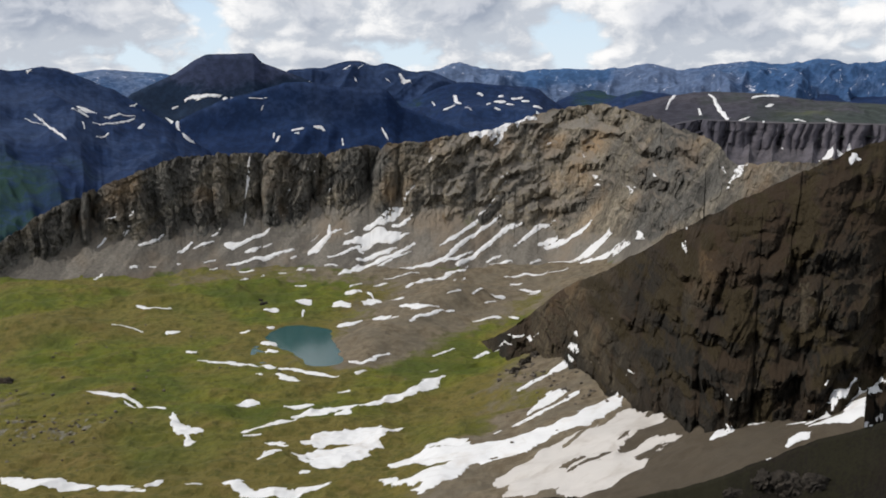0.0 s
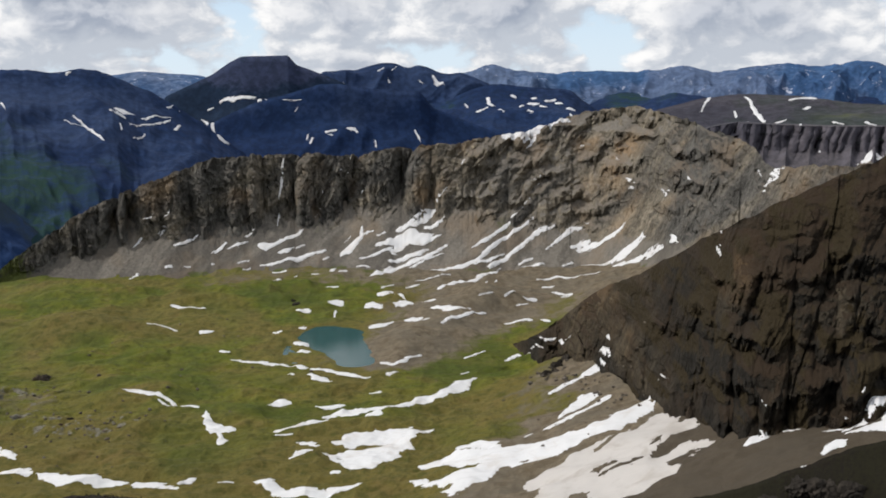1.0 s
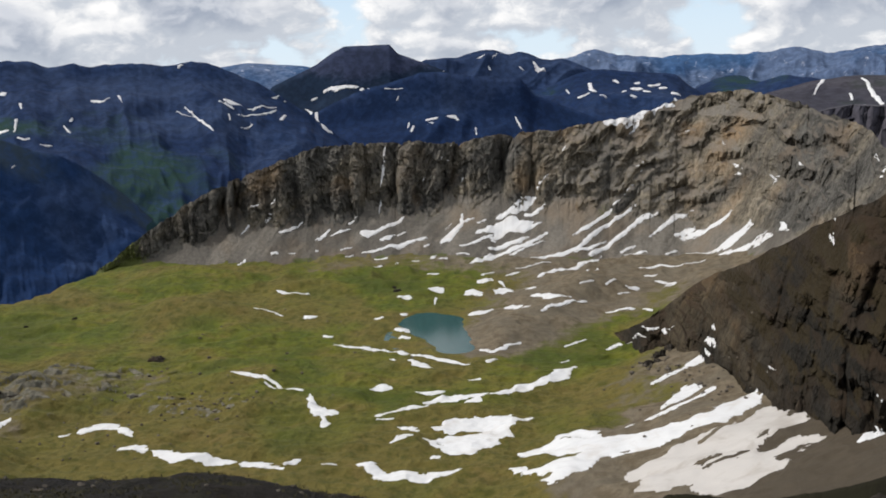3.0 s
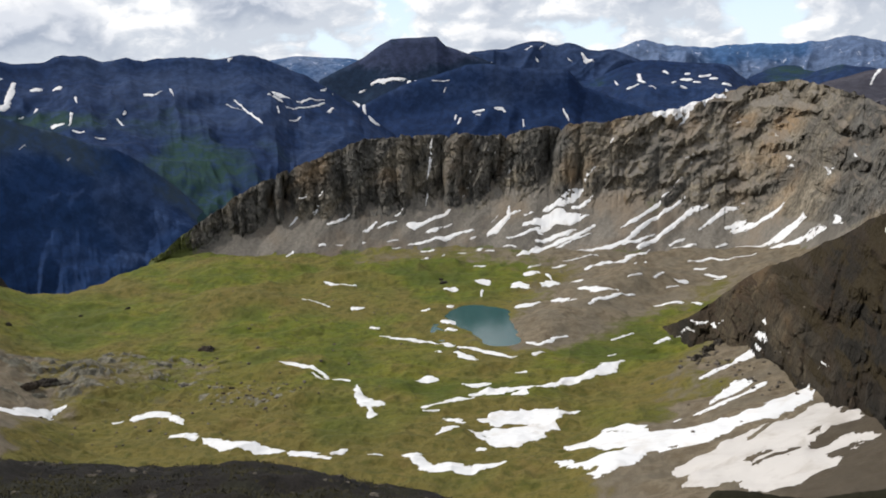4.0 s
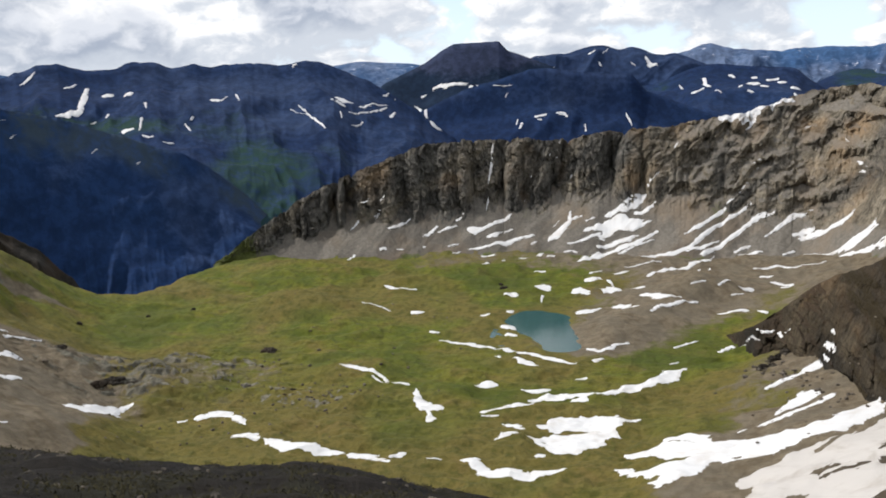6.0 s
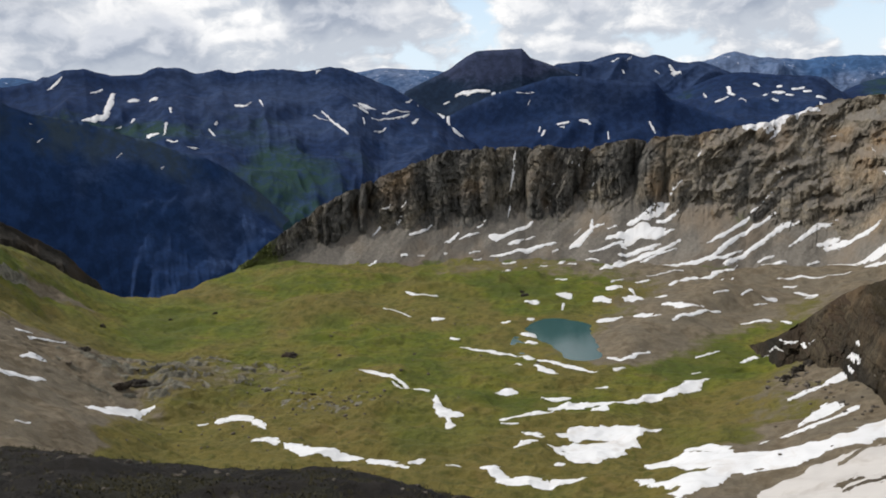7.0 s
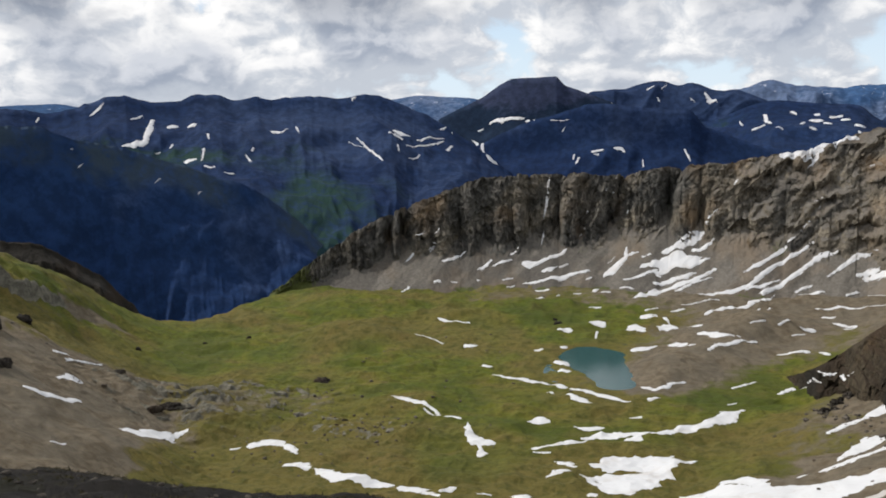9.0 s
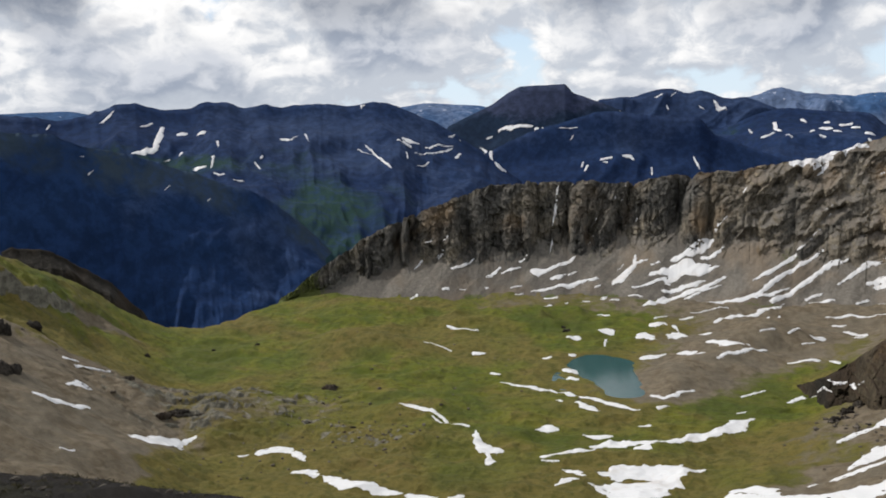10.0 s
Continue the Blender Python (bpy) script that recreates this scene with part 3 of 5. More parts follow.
def build_spur():
    az = np.arange(1.6, 31, 0.045)
    dc, zc, dl, zl = (along(az, SPURLINE, i, 0.3)[None] for i in range(1, 5))
    u = np.radians(az)[None] * 680
    tall = smooth(3, 9, az)[None]
    zc = zc + (1.4 * ridged(u / 30, 0 * u, 3, 103) + 0.8 * fbm(u / 6, 0 * u, 3, 107)) * (0.3 + 0.7 * tall) - 0.8
    p1, r1 = column(u - 0.3 * zl + 6 * vnoise(u / 50, 0 * u, 112), 30, 113)
    finger = (13 * (p1 - 0.65) + 5 * r1 + 4 * fbm(u / 10, 0 * u, 3, 115)) * tall
    zl, dl = zl - finger * 0.6, dl - finger * 0.9
    back = np.linspace(0, 1, 14)[:-1][:, None]
    face = np.linspace(0, 1, 220)[:-1][:, None]
    foot = np.linspace(0, 1, 26)[:, None]

    def stack(a, b, c):
        return np.concatenate([a + 0 * u, b + 0 * u, c + 0 * u])

    D = stack(dc + 130 * (1 - back) ** 1.2, dc + (dl - dc) * face, dl - 36 * foot)
    Z = stack(zc - 100 * (1 - back) ** 1.4, zc + (zl - zc) * (0.62 * face + 0.38 * face ** 1.8), zl - 32 * foot)
    lobe = smooth(12, 7, az)[None]
    depth = stack(0.15 + 0 * back, 0.35 + 0.65 * np.maximum(smooth(0.05, 0.45, face), 0.9 * lobe * smooth(0, 0.1, face)), 1 - foot) * (0.8 + 0.2 * tall)
    U = np.broadcast_to(u, Z.shape)
    bend = U - 0.22 * Z + 7 * fbm(U / 60, Z / 60, 3, 157)
    p1, r1 = column(bend + 6 * vnoise(U / 50, Z / 120, 112), 30, 113)
    p2, r2 = column(bend + 3 * vnoise(U / 20, Z / 40, 122), 10.5, 123, 2.2)
    p3, r3 = column(bend + 1.5 * vnoise(U / 8, Z / 15, 132), 4.2, 133, 2.0)
    run = Z - 0.42 * U

    def steps(size, wide, seed, cut):
        at = (run + 0.6 * size * fbm(U / wide, Z / wide, 4, seed)) / size
        f = at - np.floor(at)
        keep = smooth(cut - 0.2, cut + 0.2, fbm(U / (1.3 * wide), Z / wide, 3, seed + 5) + 0.5 * low + 0.5 * lobe)
        return size * keep * np.where(f < 0.5, 1 - 4 * f, 4 * f - 3), keep * smooth(0.0, 0.06, f) * smooth(0.56, 0.46, f)

    low = stack(-0.5 + 0 * back, smooth(0.35, 0.8, face) - 0.35, 0.65 + 0 * foot)
    s1, c1 = steps(34, 38, 171, 0.0)
    s2 = steps(13, 17, 176, -0.05)[0]
    busy = np.clip(0.25 + 0.75 * c1 + 0.6 * lobe, 0, 1)
    D = D - depth * (-0.17 * s1 - 0.15 * s2 + 6 * (p1 - 0.7) + 3 * r1 + (0.5 + 3.0 * c1) * (p2 - 0.6) + c1 * 1.8 * r2 + (0.3 + 0.9 * c1) * (1.5 * (p3 - 0.6) + 0.8 * r3)
                     + busy * ((1.4 + 1.2 * lobe) * crag(bend, Z, 9, 12, 129, 1.1) + (0.9 + 0.9 * lobe) * crag(bend, Z, 4, 5, 134, 1.3) + 0.5 * crag(bend, Z, 2, 2.4, 136, 1.3)) + 1.1 * fbm(U / 8, Z / 8, 4, 139, 0.6))
    Z = Z + depth * 0.8 * fbm(U / 6, Z / 6, 4, 149)
    X, Y = around(az[None] + 0 * D, D)
    steepness = upright(X, Y, Z)
    rock = np.clip(smooth(0.70, 0.48, steepness) + 0.15 * fbm(bend / 18, Z / 40, 3, 181), 0, 1)
    grass = np.clip(stack(0.55 + 0 * back, 0.32 + 0.22 * smooth(0.55, 0.05, face), 0.1 + 0 * foot) + 0.42 * fbm(U / 20, Z / 14, 4, 191, 0.6), 0, 1) * smooth(6, 10, az)[None]
    tone = np.clip(0.22 + 0.5 * lobe + 0.35 * fbm(bend / 25, Z / 40, 4, 195), 0, 1)
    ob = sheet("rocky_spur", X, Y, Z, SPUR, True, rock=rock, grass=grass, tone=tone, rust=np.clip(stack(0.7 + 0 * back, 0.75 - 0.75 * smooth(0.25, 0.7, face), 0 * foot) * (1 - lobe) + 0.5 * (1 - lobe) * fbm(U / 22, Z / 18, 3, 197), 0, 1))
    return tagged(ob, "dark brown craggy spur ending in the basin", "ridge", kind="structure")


def massif(name, line, dist, foot, z_foot, material, label, cliff=0.0, rough=1.0, seed=1, bend=1.0, green=0.0, fall=500, step=0.06, rows=72, bare=0.5, blur=0.2, ribs=1.0, meadow=(), ends=1.0, crown=None, peak=9.0, rim=0.0):
    """A mountain side: crest heights by bearing at a distance, sloping forward to a foot and back behind."""
    t = np.array(line, float)
    az = np.arange(t[0, 0], t[-1, 0], step)
    zc = along(az, line, 1, blur)[None]
    u = np.radians(az)[None] * dist
    k = dist / 1000.0
    zc = zc + min(rough, peak) * k * (1.6 * ridged(u / (40 * k), 0 * u, 3, seed) + 0.8 * fbm(u / (10 * k), 0 * u, 3, seed + 5)) - min(rough, peak) * k
    edge = np.minimum(az - az[0], az[-1] - az)[None]
    zc = zc - 0.05 * dist * smooth(0.9, 0.0, edge) * ends
    back = np.linspace(0, 1, 8)[:-1][:, None]
    face = np.linspace(0, 1, rows)[:, None]
    drop = face ** bend
    if cliff:
        drop = cliff * smooth(0.0, 0.10, face) + (1 - cliff) * drop
    D = np.concatenate([dist + 0.06 * dist * (1 - back) + 0 * u, dist + (foot - dist) * face + 0 * u])
    Z = np.concatenate([zc - fall * (1 - back) ** 1.3, zc + (z_foot - zc) * drop])
    mask = np.concatenate([0 * back, smooth(0.02, 0.25, face)]) + 0 * u
    U = np.broadcast_to(u, Z.shape)
    V = D + 0.5 * Z
    wx = 40 * k * fbm(U / (150 * k), V / (150 * k), 3, seed + 11)
    relief = 34 * k * ridged((U + wx) / (190 * k), V / (420 * k), 4, seed + 21) + 12 * ribs * k * ridged((U + wx) / (60 * k), V / (150 * k), 3, seed + 31) + 3.5 * ribs ** 0.5 * k * ridged(U / (22 * k), V / (40 * k), 3, seed + 41)
    Z = Z + rough * mask * relief * 0.8
    D = D - rough * mask * relief * 0.6
    rock = np.clip(bare + 0.5 * fbm(U / (120 * k), Z / (60 * k), 4, seed + 51), 0, 1)
    if crown is not None:
        rock = rock * smooth(crown - 70, crown + 70, Z + 30 * fbm(U / 200, Z / 80, 3, seed + 55))
    grass = np.clip(green * (0.6 + 0.6 * fbm(U / (200 * k), V / (200 * k), 3, seed + 61)), 0, 1)
    grass = np.clip(grass + rim * np.concatenate([1 + 0 * back, smooth(0.22, 0.03, face)]), 0, 1)
    for a0, z0, wa, wz in meadow:
        grass = np.clip(grass + 0.42 * np.exp(-((az[None] - a0) / wa) ** 2 - ((Z - z0) / wz) ** 2), 0, 1)
    X, Y = around(az[None] + 0 * D, D)
    return tagged(sheet(name, X, Y, Z, material, rock=rock, grass=grass), label, "mountain", kind="structure")


RIM = [(11.3, -20), (11.8, 30), (12.6, 80), (13.4, 118), (14.4, 135), (15.7, 146), (17.6, 142), (20.7, 139), (23.1, 141), (25.7, 139), (31.0, 139)]


def build_rim():
    """Pillared cliffs with gullies and scree below, at the edge of the plateau."""
    az = np.arange(11.3, 31, 0.05)
    top = along(az, RIM, 1, 0.1)[None]
    u = np.radians(az)[None] * 2700
    back, face, talus = (np.linspace(0, 1, n)[:, None] for n in (5, 60, 30))
    p0, r0 = column(u, 78, 361)
    foot = top - 62 - 14 * r0 - 20 * (p0 - 0.7)
    Z = np.concatenate([top + 4 + 0 * back, top + (foot - top) * face, foot - 90 * talus])
    U = np.broadcast_to(u, Z.shape)
    bend = U - 0.1 * Z + 14 * fbm(U / 120, Z / 90, 3, 365)
    p1, r1 = column(bend, 78, 361)
    p2, r2 = column(bend + 6 * vnoise(U / 60, Z / 80, 366), 26, 363, 2.2)
    D = np.concatenate([2760 - 60 * back + 0 * u, 2700 - 14 * face + 0 * u, 2686 - 130 * talus + 0 * u])
    on = np.concatenate([back ** 2, 1 + 0 * face, smooth(0.3, 0, talus)])
    D = D - on * (30 * (p1 - 0.7) + 10 * r1 + 9 * (p2 - 0.6) + 5 * r2 + 3 * crag(bend, Z, 14, 24, 367, 1.2))
    X, Y = around(az[None] + 0 * D, D)
    rock = np.concatenate([0.2 + 0 * back + 0 * u, 1 + 0 * face + 0 * u, 0.5 + 0 * talus + 0 * u])
    ob = sheet("plateau_cliff", X, Y, Z, RIMROCK, True, rock=rock, grass=np.clip(0.2 - rock, 0, 1))
    return tagged(ob, "grey cliffs with deep gullies under the plateau", "cliff", kind="structure")


build_cirque()
build_spur()
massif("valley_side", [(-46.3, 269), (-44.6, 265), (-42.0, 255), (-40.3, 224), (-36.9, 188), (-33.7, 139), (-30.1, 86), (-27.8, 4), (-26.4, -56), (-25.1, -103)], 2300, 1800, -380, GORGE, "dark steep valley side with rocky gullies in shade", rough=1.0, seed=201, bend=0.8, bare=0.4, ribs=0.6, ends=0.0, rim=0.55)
massif("rocky_massif", [(-46.2, 301), (-44.5, 301), (-41.6, 279), (-40.1, 290), (-38.8, 315), (-37.6, 330), (-35.7, 304), (-34.1, 307), (-33.7, 322), (-32.1, 327), (-31.1, 302), (-29.8, 316), (-28.8, 302), (-26.4, 310), (-24.6, 295), (-23.1, 314), (-21.5, 286), (-19.8, 244), (-18.4, 197), (-16.7, 128), (-14.9, 44), (-12.9, -50)], 3300, 2150, -160, HAZED_SLOPES, "dark haze-blue massif with broken summits and snow streaks", rough=0.8, seed=231, bend=0.75, ribs=0.5, green=0.25, meadow=((-26.5, -10, 3.6, 130), (-36.0, 130, 6.0, 45), (-41.0, 190, 3.0, 30)), ends=0.0)
massif("flat_topped_peak", [(-19.5, 173), (-17.3, 240), (-15.9, 284), (-14.9, 329), (-14.2, 356), (-11.4, 361), (-10.9, 321), (-9.4, 284), (-8.0, 246), (-6.3, 162)], 3900, 2500, -330, HAZED_PEAK, "dark flat-topped mountain with benches and snow streaks", cliff=0.10, rough=0.6, seed=261, bend=0.75, green=0.1, blur=0.05, bare=0.75, crown=230, peak=0.2)
massif("dark_bench", [(-20.6, -48), (-16.7, 96), (-13.5, 183), (-10.7, 231), (-9.4, 252), (-8.7, 251), (-5.7, 227), (-3.4, 218), (-3.0, 189), (-2.6, 158), (-1.4, 130), (0.8, 77), (2.4, 27), (4.9, -72)], 3500, 2700, -260, HAZED_SLOPES, "dark wooded bench with a cliffed rim", cliff=0.14, rough=0.5, seed=271, bend=0.8, green=0.1, blur=0.12, bare=0.2, ends=0.0)
massif("snowy_hill", [(-6.5, -16), (-4.8, 80), (-3.5, 139), (-2.1, 149), (-0.5, 205), (1.1, 237), (3.4, 220), (5.9, 209), (6.5, 167), (7.5, 119)], 4150, 2900, -160, HAZED_SLOPES, "dark wooded hill spotted with snow", rough=0.4, seed=291, green=0.4, bend=0.8, ends=0.0)
massif("snowy_summits", [(-10.1, 308), (-9.4, 295), (-7.3, 303), (-6.0, 331), (-5.0, 336), (-4.2, 308), (-3.4, 325), (-1.8, 278), (-0.8, 288), (0.4, 248), (1.7, 196), (3.5, 119)], 4400, 4190, 100, HAZED_SLOPES, "grey summits streaked with snow", rough=0.5, seed=321, bare=0.7, ends=0.2)
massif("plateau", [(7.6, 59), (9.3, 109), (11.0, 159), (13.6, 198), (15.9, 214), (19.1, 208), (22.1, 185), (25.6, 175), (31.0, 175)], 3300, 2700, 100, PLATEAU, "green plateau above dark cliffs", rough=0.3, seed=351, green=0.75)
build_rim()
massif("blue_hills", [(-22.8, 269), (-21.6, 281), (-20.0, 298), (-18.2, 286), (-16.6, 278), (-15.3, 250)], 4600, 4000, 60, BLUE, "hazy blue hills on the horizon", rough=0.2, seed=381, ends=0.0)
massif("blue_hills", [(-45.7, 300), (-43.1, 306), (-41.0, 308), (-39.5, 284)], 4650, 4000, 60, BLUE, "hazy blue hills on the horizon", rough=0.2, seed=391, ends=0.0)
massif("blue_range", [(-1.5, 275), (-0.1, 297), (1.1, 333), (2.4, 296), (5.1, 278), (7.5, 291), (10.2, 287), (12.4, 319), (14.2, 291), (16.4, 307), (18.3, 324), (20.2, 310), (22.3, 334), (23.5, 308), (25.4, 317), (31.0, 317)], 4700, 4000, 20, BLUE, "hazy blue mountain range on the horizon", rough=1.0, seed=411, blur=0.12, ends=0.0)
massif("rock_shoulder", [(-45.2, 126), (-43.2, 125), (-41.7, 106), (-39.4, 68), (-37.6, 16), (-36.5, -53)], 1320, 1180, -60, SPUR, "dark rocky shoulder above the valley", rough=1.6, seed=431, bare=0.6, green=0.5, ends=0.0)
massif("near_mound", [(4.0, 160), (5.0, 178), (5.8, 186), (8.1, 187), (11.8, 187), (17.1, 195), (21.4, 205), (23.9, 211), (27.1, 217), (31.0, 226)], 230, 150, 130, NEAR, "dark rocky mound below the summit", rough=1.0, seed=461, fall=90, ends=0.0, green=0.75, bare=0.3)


# ---------------------------------------------------------------- the summit slope under the camera
SHOULDER = [(-180, 0.3), (-80, 0.27), (-49.3, 0.337), (-46.4, 0.351), (-43.5, 0.364), (-40.3, 0.380), (-37.1, 0.400), (-33.7, 0.420), (-25.5, 0.441), (-21.8, 0.456), (-18.1, 0.475), (-14.3, 0.496), (-10.6, 0.515), (0, 0.56), (40, 0.6), (80, 0.5), (180, 0.3)]


def build_summit():
    az = np.concatenate([np.arange(-180, -54, 1.5), np.arange(-54, 2, 0.13), np.arange(2, 36, 0.4), np.arange(36, 181, 1.5)])
    d = np.concatenate([[0.0, 0.6], np.geomspace(1.5, 140, 220)])
    A, D = np.meshgrid(az, d)
    X, Y = around(A, D)
    fallen = np.interp(az, *np.array(SHOULDER, float).T)[None]
    edge = 44.0
    chord = 1.7 + (fallen * edge - 1.7) * D / edge
    Z = EYE - chord - 0.75 * soft(D - edge, 2.5) + 0.1
    stony = smooth(2, 10, D)
    Z = Z + stony * (0.35 * fbm(X / 6, Y / 6, 3, 501) + 0.16 * fbm(X / 1.3, Y / 1.3, 4, 503) - 0.2)
    grass = np.clip(0.45 + 0.5 * fbm(X / 3, Y / 3, 4, 511), 0, 1)
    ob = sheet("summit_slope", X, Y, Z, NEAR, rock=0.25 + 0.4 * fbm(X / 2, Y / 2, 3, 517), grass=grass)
    return tagged(ob, "dark stony summit slope with thin turf", "ground", kind="structure")


build_summit()


def build_lowland():
    """Deep valleys and foothills that carry the distant mountains, out to the horizon all round."""
    az = np.concatenate([np.arange(-180, -56, 2.0), np.arange(-56, 36, 0.25), np.arange(36, 181, 2.0)])
    d = np.geomspace(120, 4950, 140)
    A, D = np.meshgrid(az, d)
    X, Y = around(A, D)
    Z = np.interp(D, [120, 420, 1400, 1800, 2500, 3400, 4300, 4950], [150, -40, -200, -420, -330, -40, 150, 225])
    Z = Z + 0.012 * D * fbm(X / 500, Y / 500, 4, 601)
    ob = sheet("lowland", X, Y, Z, HAZED_SLOPES, rock=0.3 + 0 * Z, grass=0.4 + 0.3 * fbm(X / 400, Y / 400, 3, 611))
    return tagged(ob, "dark wooded lowland reaching the horizon", "ground", kind="structure")


build_lowland()


# ---------------------------------------------------------------- snow
from mathutils.bvhtree import BVHTree


def land():
    co, tri, base = [], [], 0
    for ob in scene.objects:
        if ob.type == "MESH" and ob.name != "water":
            me = ob.data
            v = np.empty(len(me.vertices) * 3, np.float32)
            me.vertices.foreach_get("co", v)
            f = np.empty(len(me.loops), np.int32)
            me.loops.foreach_get("vertex_index", f)
            co.append(v.reshape(-1, 3))
            tri.append(f.reshape(-1, 4) + base)
            base += len(me.vertices)
    return BVHTree.FromPolygons(np.concatenate(co).tolist(), np.concatenate(tri).tolist())


LAND = land()
DOWN = Vector((0, 0, -1))


def drop(x, y):
    hit = LAND.ray_cast(Vector((x, y, 900)), DOWN)
    return hit[0].z if hit[0] else 0.0


def islands(ok, quads):
    """The connected pieces of a grid of cells, as lists of faces; crumbs are dropped."""
    left = ok.copy()
    out = []
    for r, c in zip(*np.nonzero(ok)):
        if not left[r, c]:
            continue
        left[r, c] = False
        stack, faces = [(r, c)], []
        while stack:
            i, j = stack.pop()
            faces.append(quads[i, j].tolist())
            for m, n in ((i + 1, j), (i - 1, j), (i, j + 1), (i, j - 1)):
                if 0 <= m < ok.shape[0] and 0 <= n < ok.shape[1] and left[m, n]:
                    left[m, n] = False
                    stack.append((m, n))
        if len(faces) >= 12:
            out.append(faces)
    return out


def snow(label, *strokes, gaps=(), steep=1.8, material=SNOW):
    """One snow patch lying on the ground: strokes of (x, y, half width), less the gaps, with a melted uneven edge."""
    pts = np.array([p for s in strokes for p in s], float)
    lo, hi = (pts[:, :2] - pts[:, 2:]).min(0) - 1, (pts[:, :2] + pts[:, 2:]).max(0) + 1
    away = np.hypot(*pts[:, :2].mean(0))
    fine = np.median(pts[:, 2])
    step = max(fine / 6, (hi - lo).max() / 170, away / 3000)
    gx, gy = np.arange(lo[0], hi[0] + step, step), np.arange(lo[1], hi[1] + step, step)
    X, Y = np.meshgrid(gx, gy)

    def reach(stroke):
        best = np.full(X.shape, -1e9)
        for (ax, ay, aw), (bx, by, bw) in zip(stroke, stroke[1:]):
            l2 = max((bx - ax) ** 2 + (by - ay) ** 2, 1e-6)
            s = np.clip(((X - ax) * (bx - ax) + (Y - ay) * (by - ay)) / l2, 0, 1)
            best = np.maximum(best, aw + (bw - aw) * s - np.hypot(X - ax - s * (bx - ax), Y - ay - s * (by - ay)))
        return best

    F = np.max([reach(s) for s in strokes], 0)
    big = np.percentile(pts[:, 2], 80)
    run = np.linalg.svd(pts[:, :2] - pts[:, :2].mean(0))[2][0]
    P, Q = (X * run[0] + Y * run[1]) / (2.6 * big), (Y * run[0] - X * run[1]) / (1.3 * big)
    F = F + 0.30 * big * fbm(P, Q, 5, 701, 0.7) - 0.18 * big
    for s in gaps:
        F = np.minimum(F, -reach(s) + 0.2 * fine * fbm(X / fine, Y / fine, 3, 711))
    keep = F > -1.6 * step
    index = -np.ones(X.shape, int)
    index[keep] = np.arange(keep.sum())
    high = 0.0006 * away
    co = [(x, y, drop(x, y) + high * math.tanh(f / (1.2 * step)) + 0.25 * high) for x, y, f in zip(X[keep], Y[keep], F[keep])]
    Z = np.zeros(X.shape)
    Z[keep] = [p[2] for p in co]
    a, b, c, d = index[:-1, :-1], index[:-1, 1:], index[1:, 1:], index[1:, :-1]
    ok = (a >= 0) & (b >= 0) & (c >= 0) & (d >= 0)
    four = np.stack([Z[:-1, :-1], Z[:-1, 1:], Z[1:, 1:], Z[1:, :-1]])
    ok &= np.ptp(four, axis=0) < steep * 1.3 * step
    made = None
    for faces in islands(ok, np.stack([a, b, c, d], -1)):
        used = sorted({i for f in faces for i in f})
        at = {i: n for n, i in enumerate(used)}
        me = bpy.data.meshes.new("snow_patch")
        me.from_pydata([co[i] for i in used], [], [[at[i] for i in f] for f in faces])
        me.polygons.foreach_set("use_smooth", np.ones(len(faces), bool))
        me.materials.append(material)
        made = tagged(new("snow_patch", me), label, "snow", "snow patches")
    return made


G = "white snow patch lingering on the green basin floor"
C = "long white snow streak on the grey scree slope"
S = "white snow patch on the dark rocky spur"
M = "white snow cap on the dark grassy mound"
F = "small white snow streak on a distant mountainside"
snow(G, [(-387, 1123, 2.4), (-366, 1116, 4.0), (-346, 1117, 2.8)])
snow(G, [(-388, 1036, 2.5), (-369, 1030, 2.3), (-346, 1014, 0.7)])
snow(G, [(-317, 1014, 2.7), (-311, 1013, 9.1), (-306, 1016, 3.9)])
snow(G, [(-272, 938, 3.8), (-265, 934, 2.6)])
snow(G, [(-255, 912, 2.1), (-237, 905, 5.1), (-218, 900, 7.0), (-200, 897, 3.0), (-172, 886, 3.2)])
snow(G, [(-165, 882, 3.7), (-151, 880, 4.8), (-129, 866, 4.8), (-114, 856, 5.1), (-102, 852, 1.2)])
snow(G, [(-164, 853, 2.2), (-155, 841, 5.0), (-140, 833, 3.6)])
snow(G, [(-185, 865, 2.3), (-179, 858, 2.2)])
snow(G, [(-340, 798, 0.9), (-318, 795, 3.7), (-293, 789, 4.2), (-280, 783, 2.3), (-272, 777, 2.0)], [(-269, 771, 2.8), (-255, 767, 3.5), (-246, 764, 1.3)])
snow(G, [(-286, 778, 1.2), (-278, 773, 1.1)], [(-279, 768, 1.3), (-272, 764, 1.6)])
snow(G, [(-237, 757, 1.8), (-231, 739, 3.6), (-226, 729, 5.0), (-215, 719, 11.2), (-206, 721, 6.2)], [(-215, 713, 2.4), (-207, 698, 4.1), (-203, 700, 3.1)])
snow(G, [(-329, 631, 2.9), (-318, 627, 7.0), (-301, 616, 6.1), (-291, 618, 5.4), (-277, 617, 6.8), (-265, 617, 4.7), (-255, 618, 2.6)])
snow(G, [(-248, 617, 3.9), (-239, 616, 5.4), (-226, 614, 3.0), (-217, 611, 2.7)], [(-235, 620, 3.1), (-226, 620, 1.2)], [(-216, 618, 2.8), (-209, 624, 3.5)])
snow(G, [(-187, 619, 1.4), (-177, 619, 1.0)])
snow(G, [(-161, 620, 2.3), (-150, 617, 7.2), (-135, 606, 8.6), (-119, 607, 9.3), (-107, 602, 8.2), (-96, 609, 6.3), (-84, 613, 1.9), (-77, 616, 1.0)])
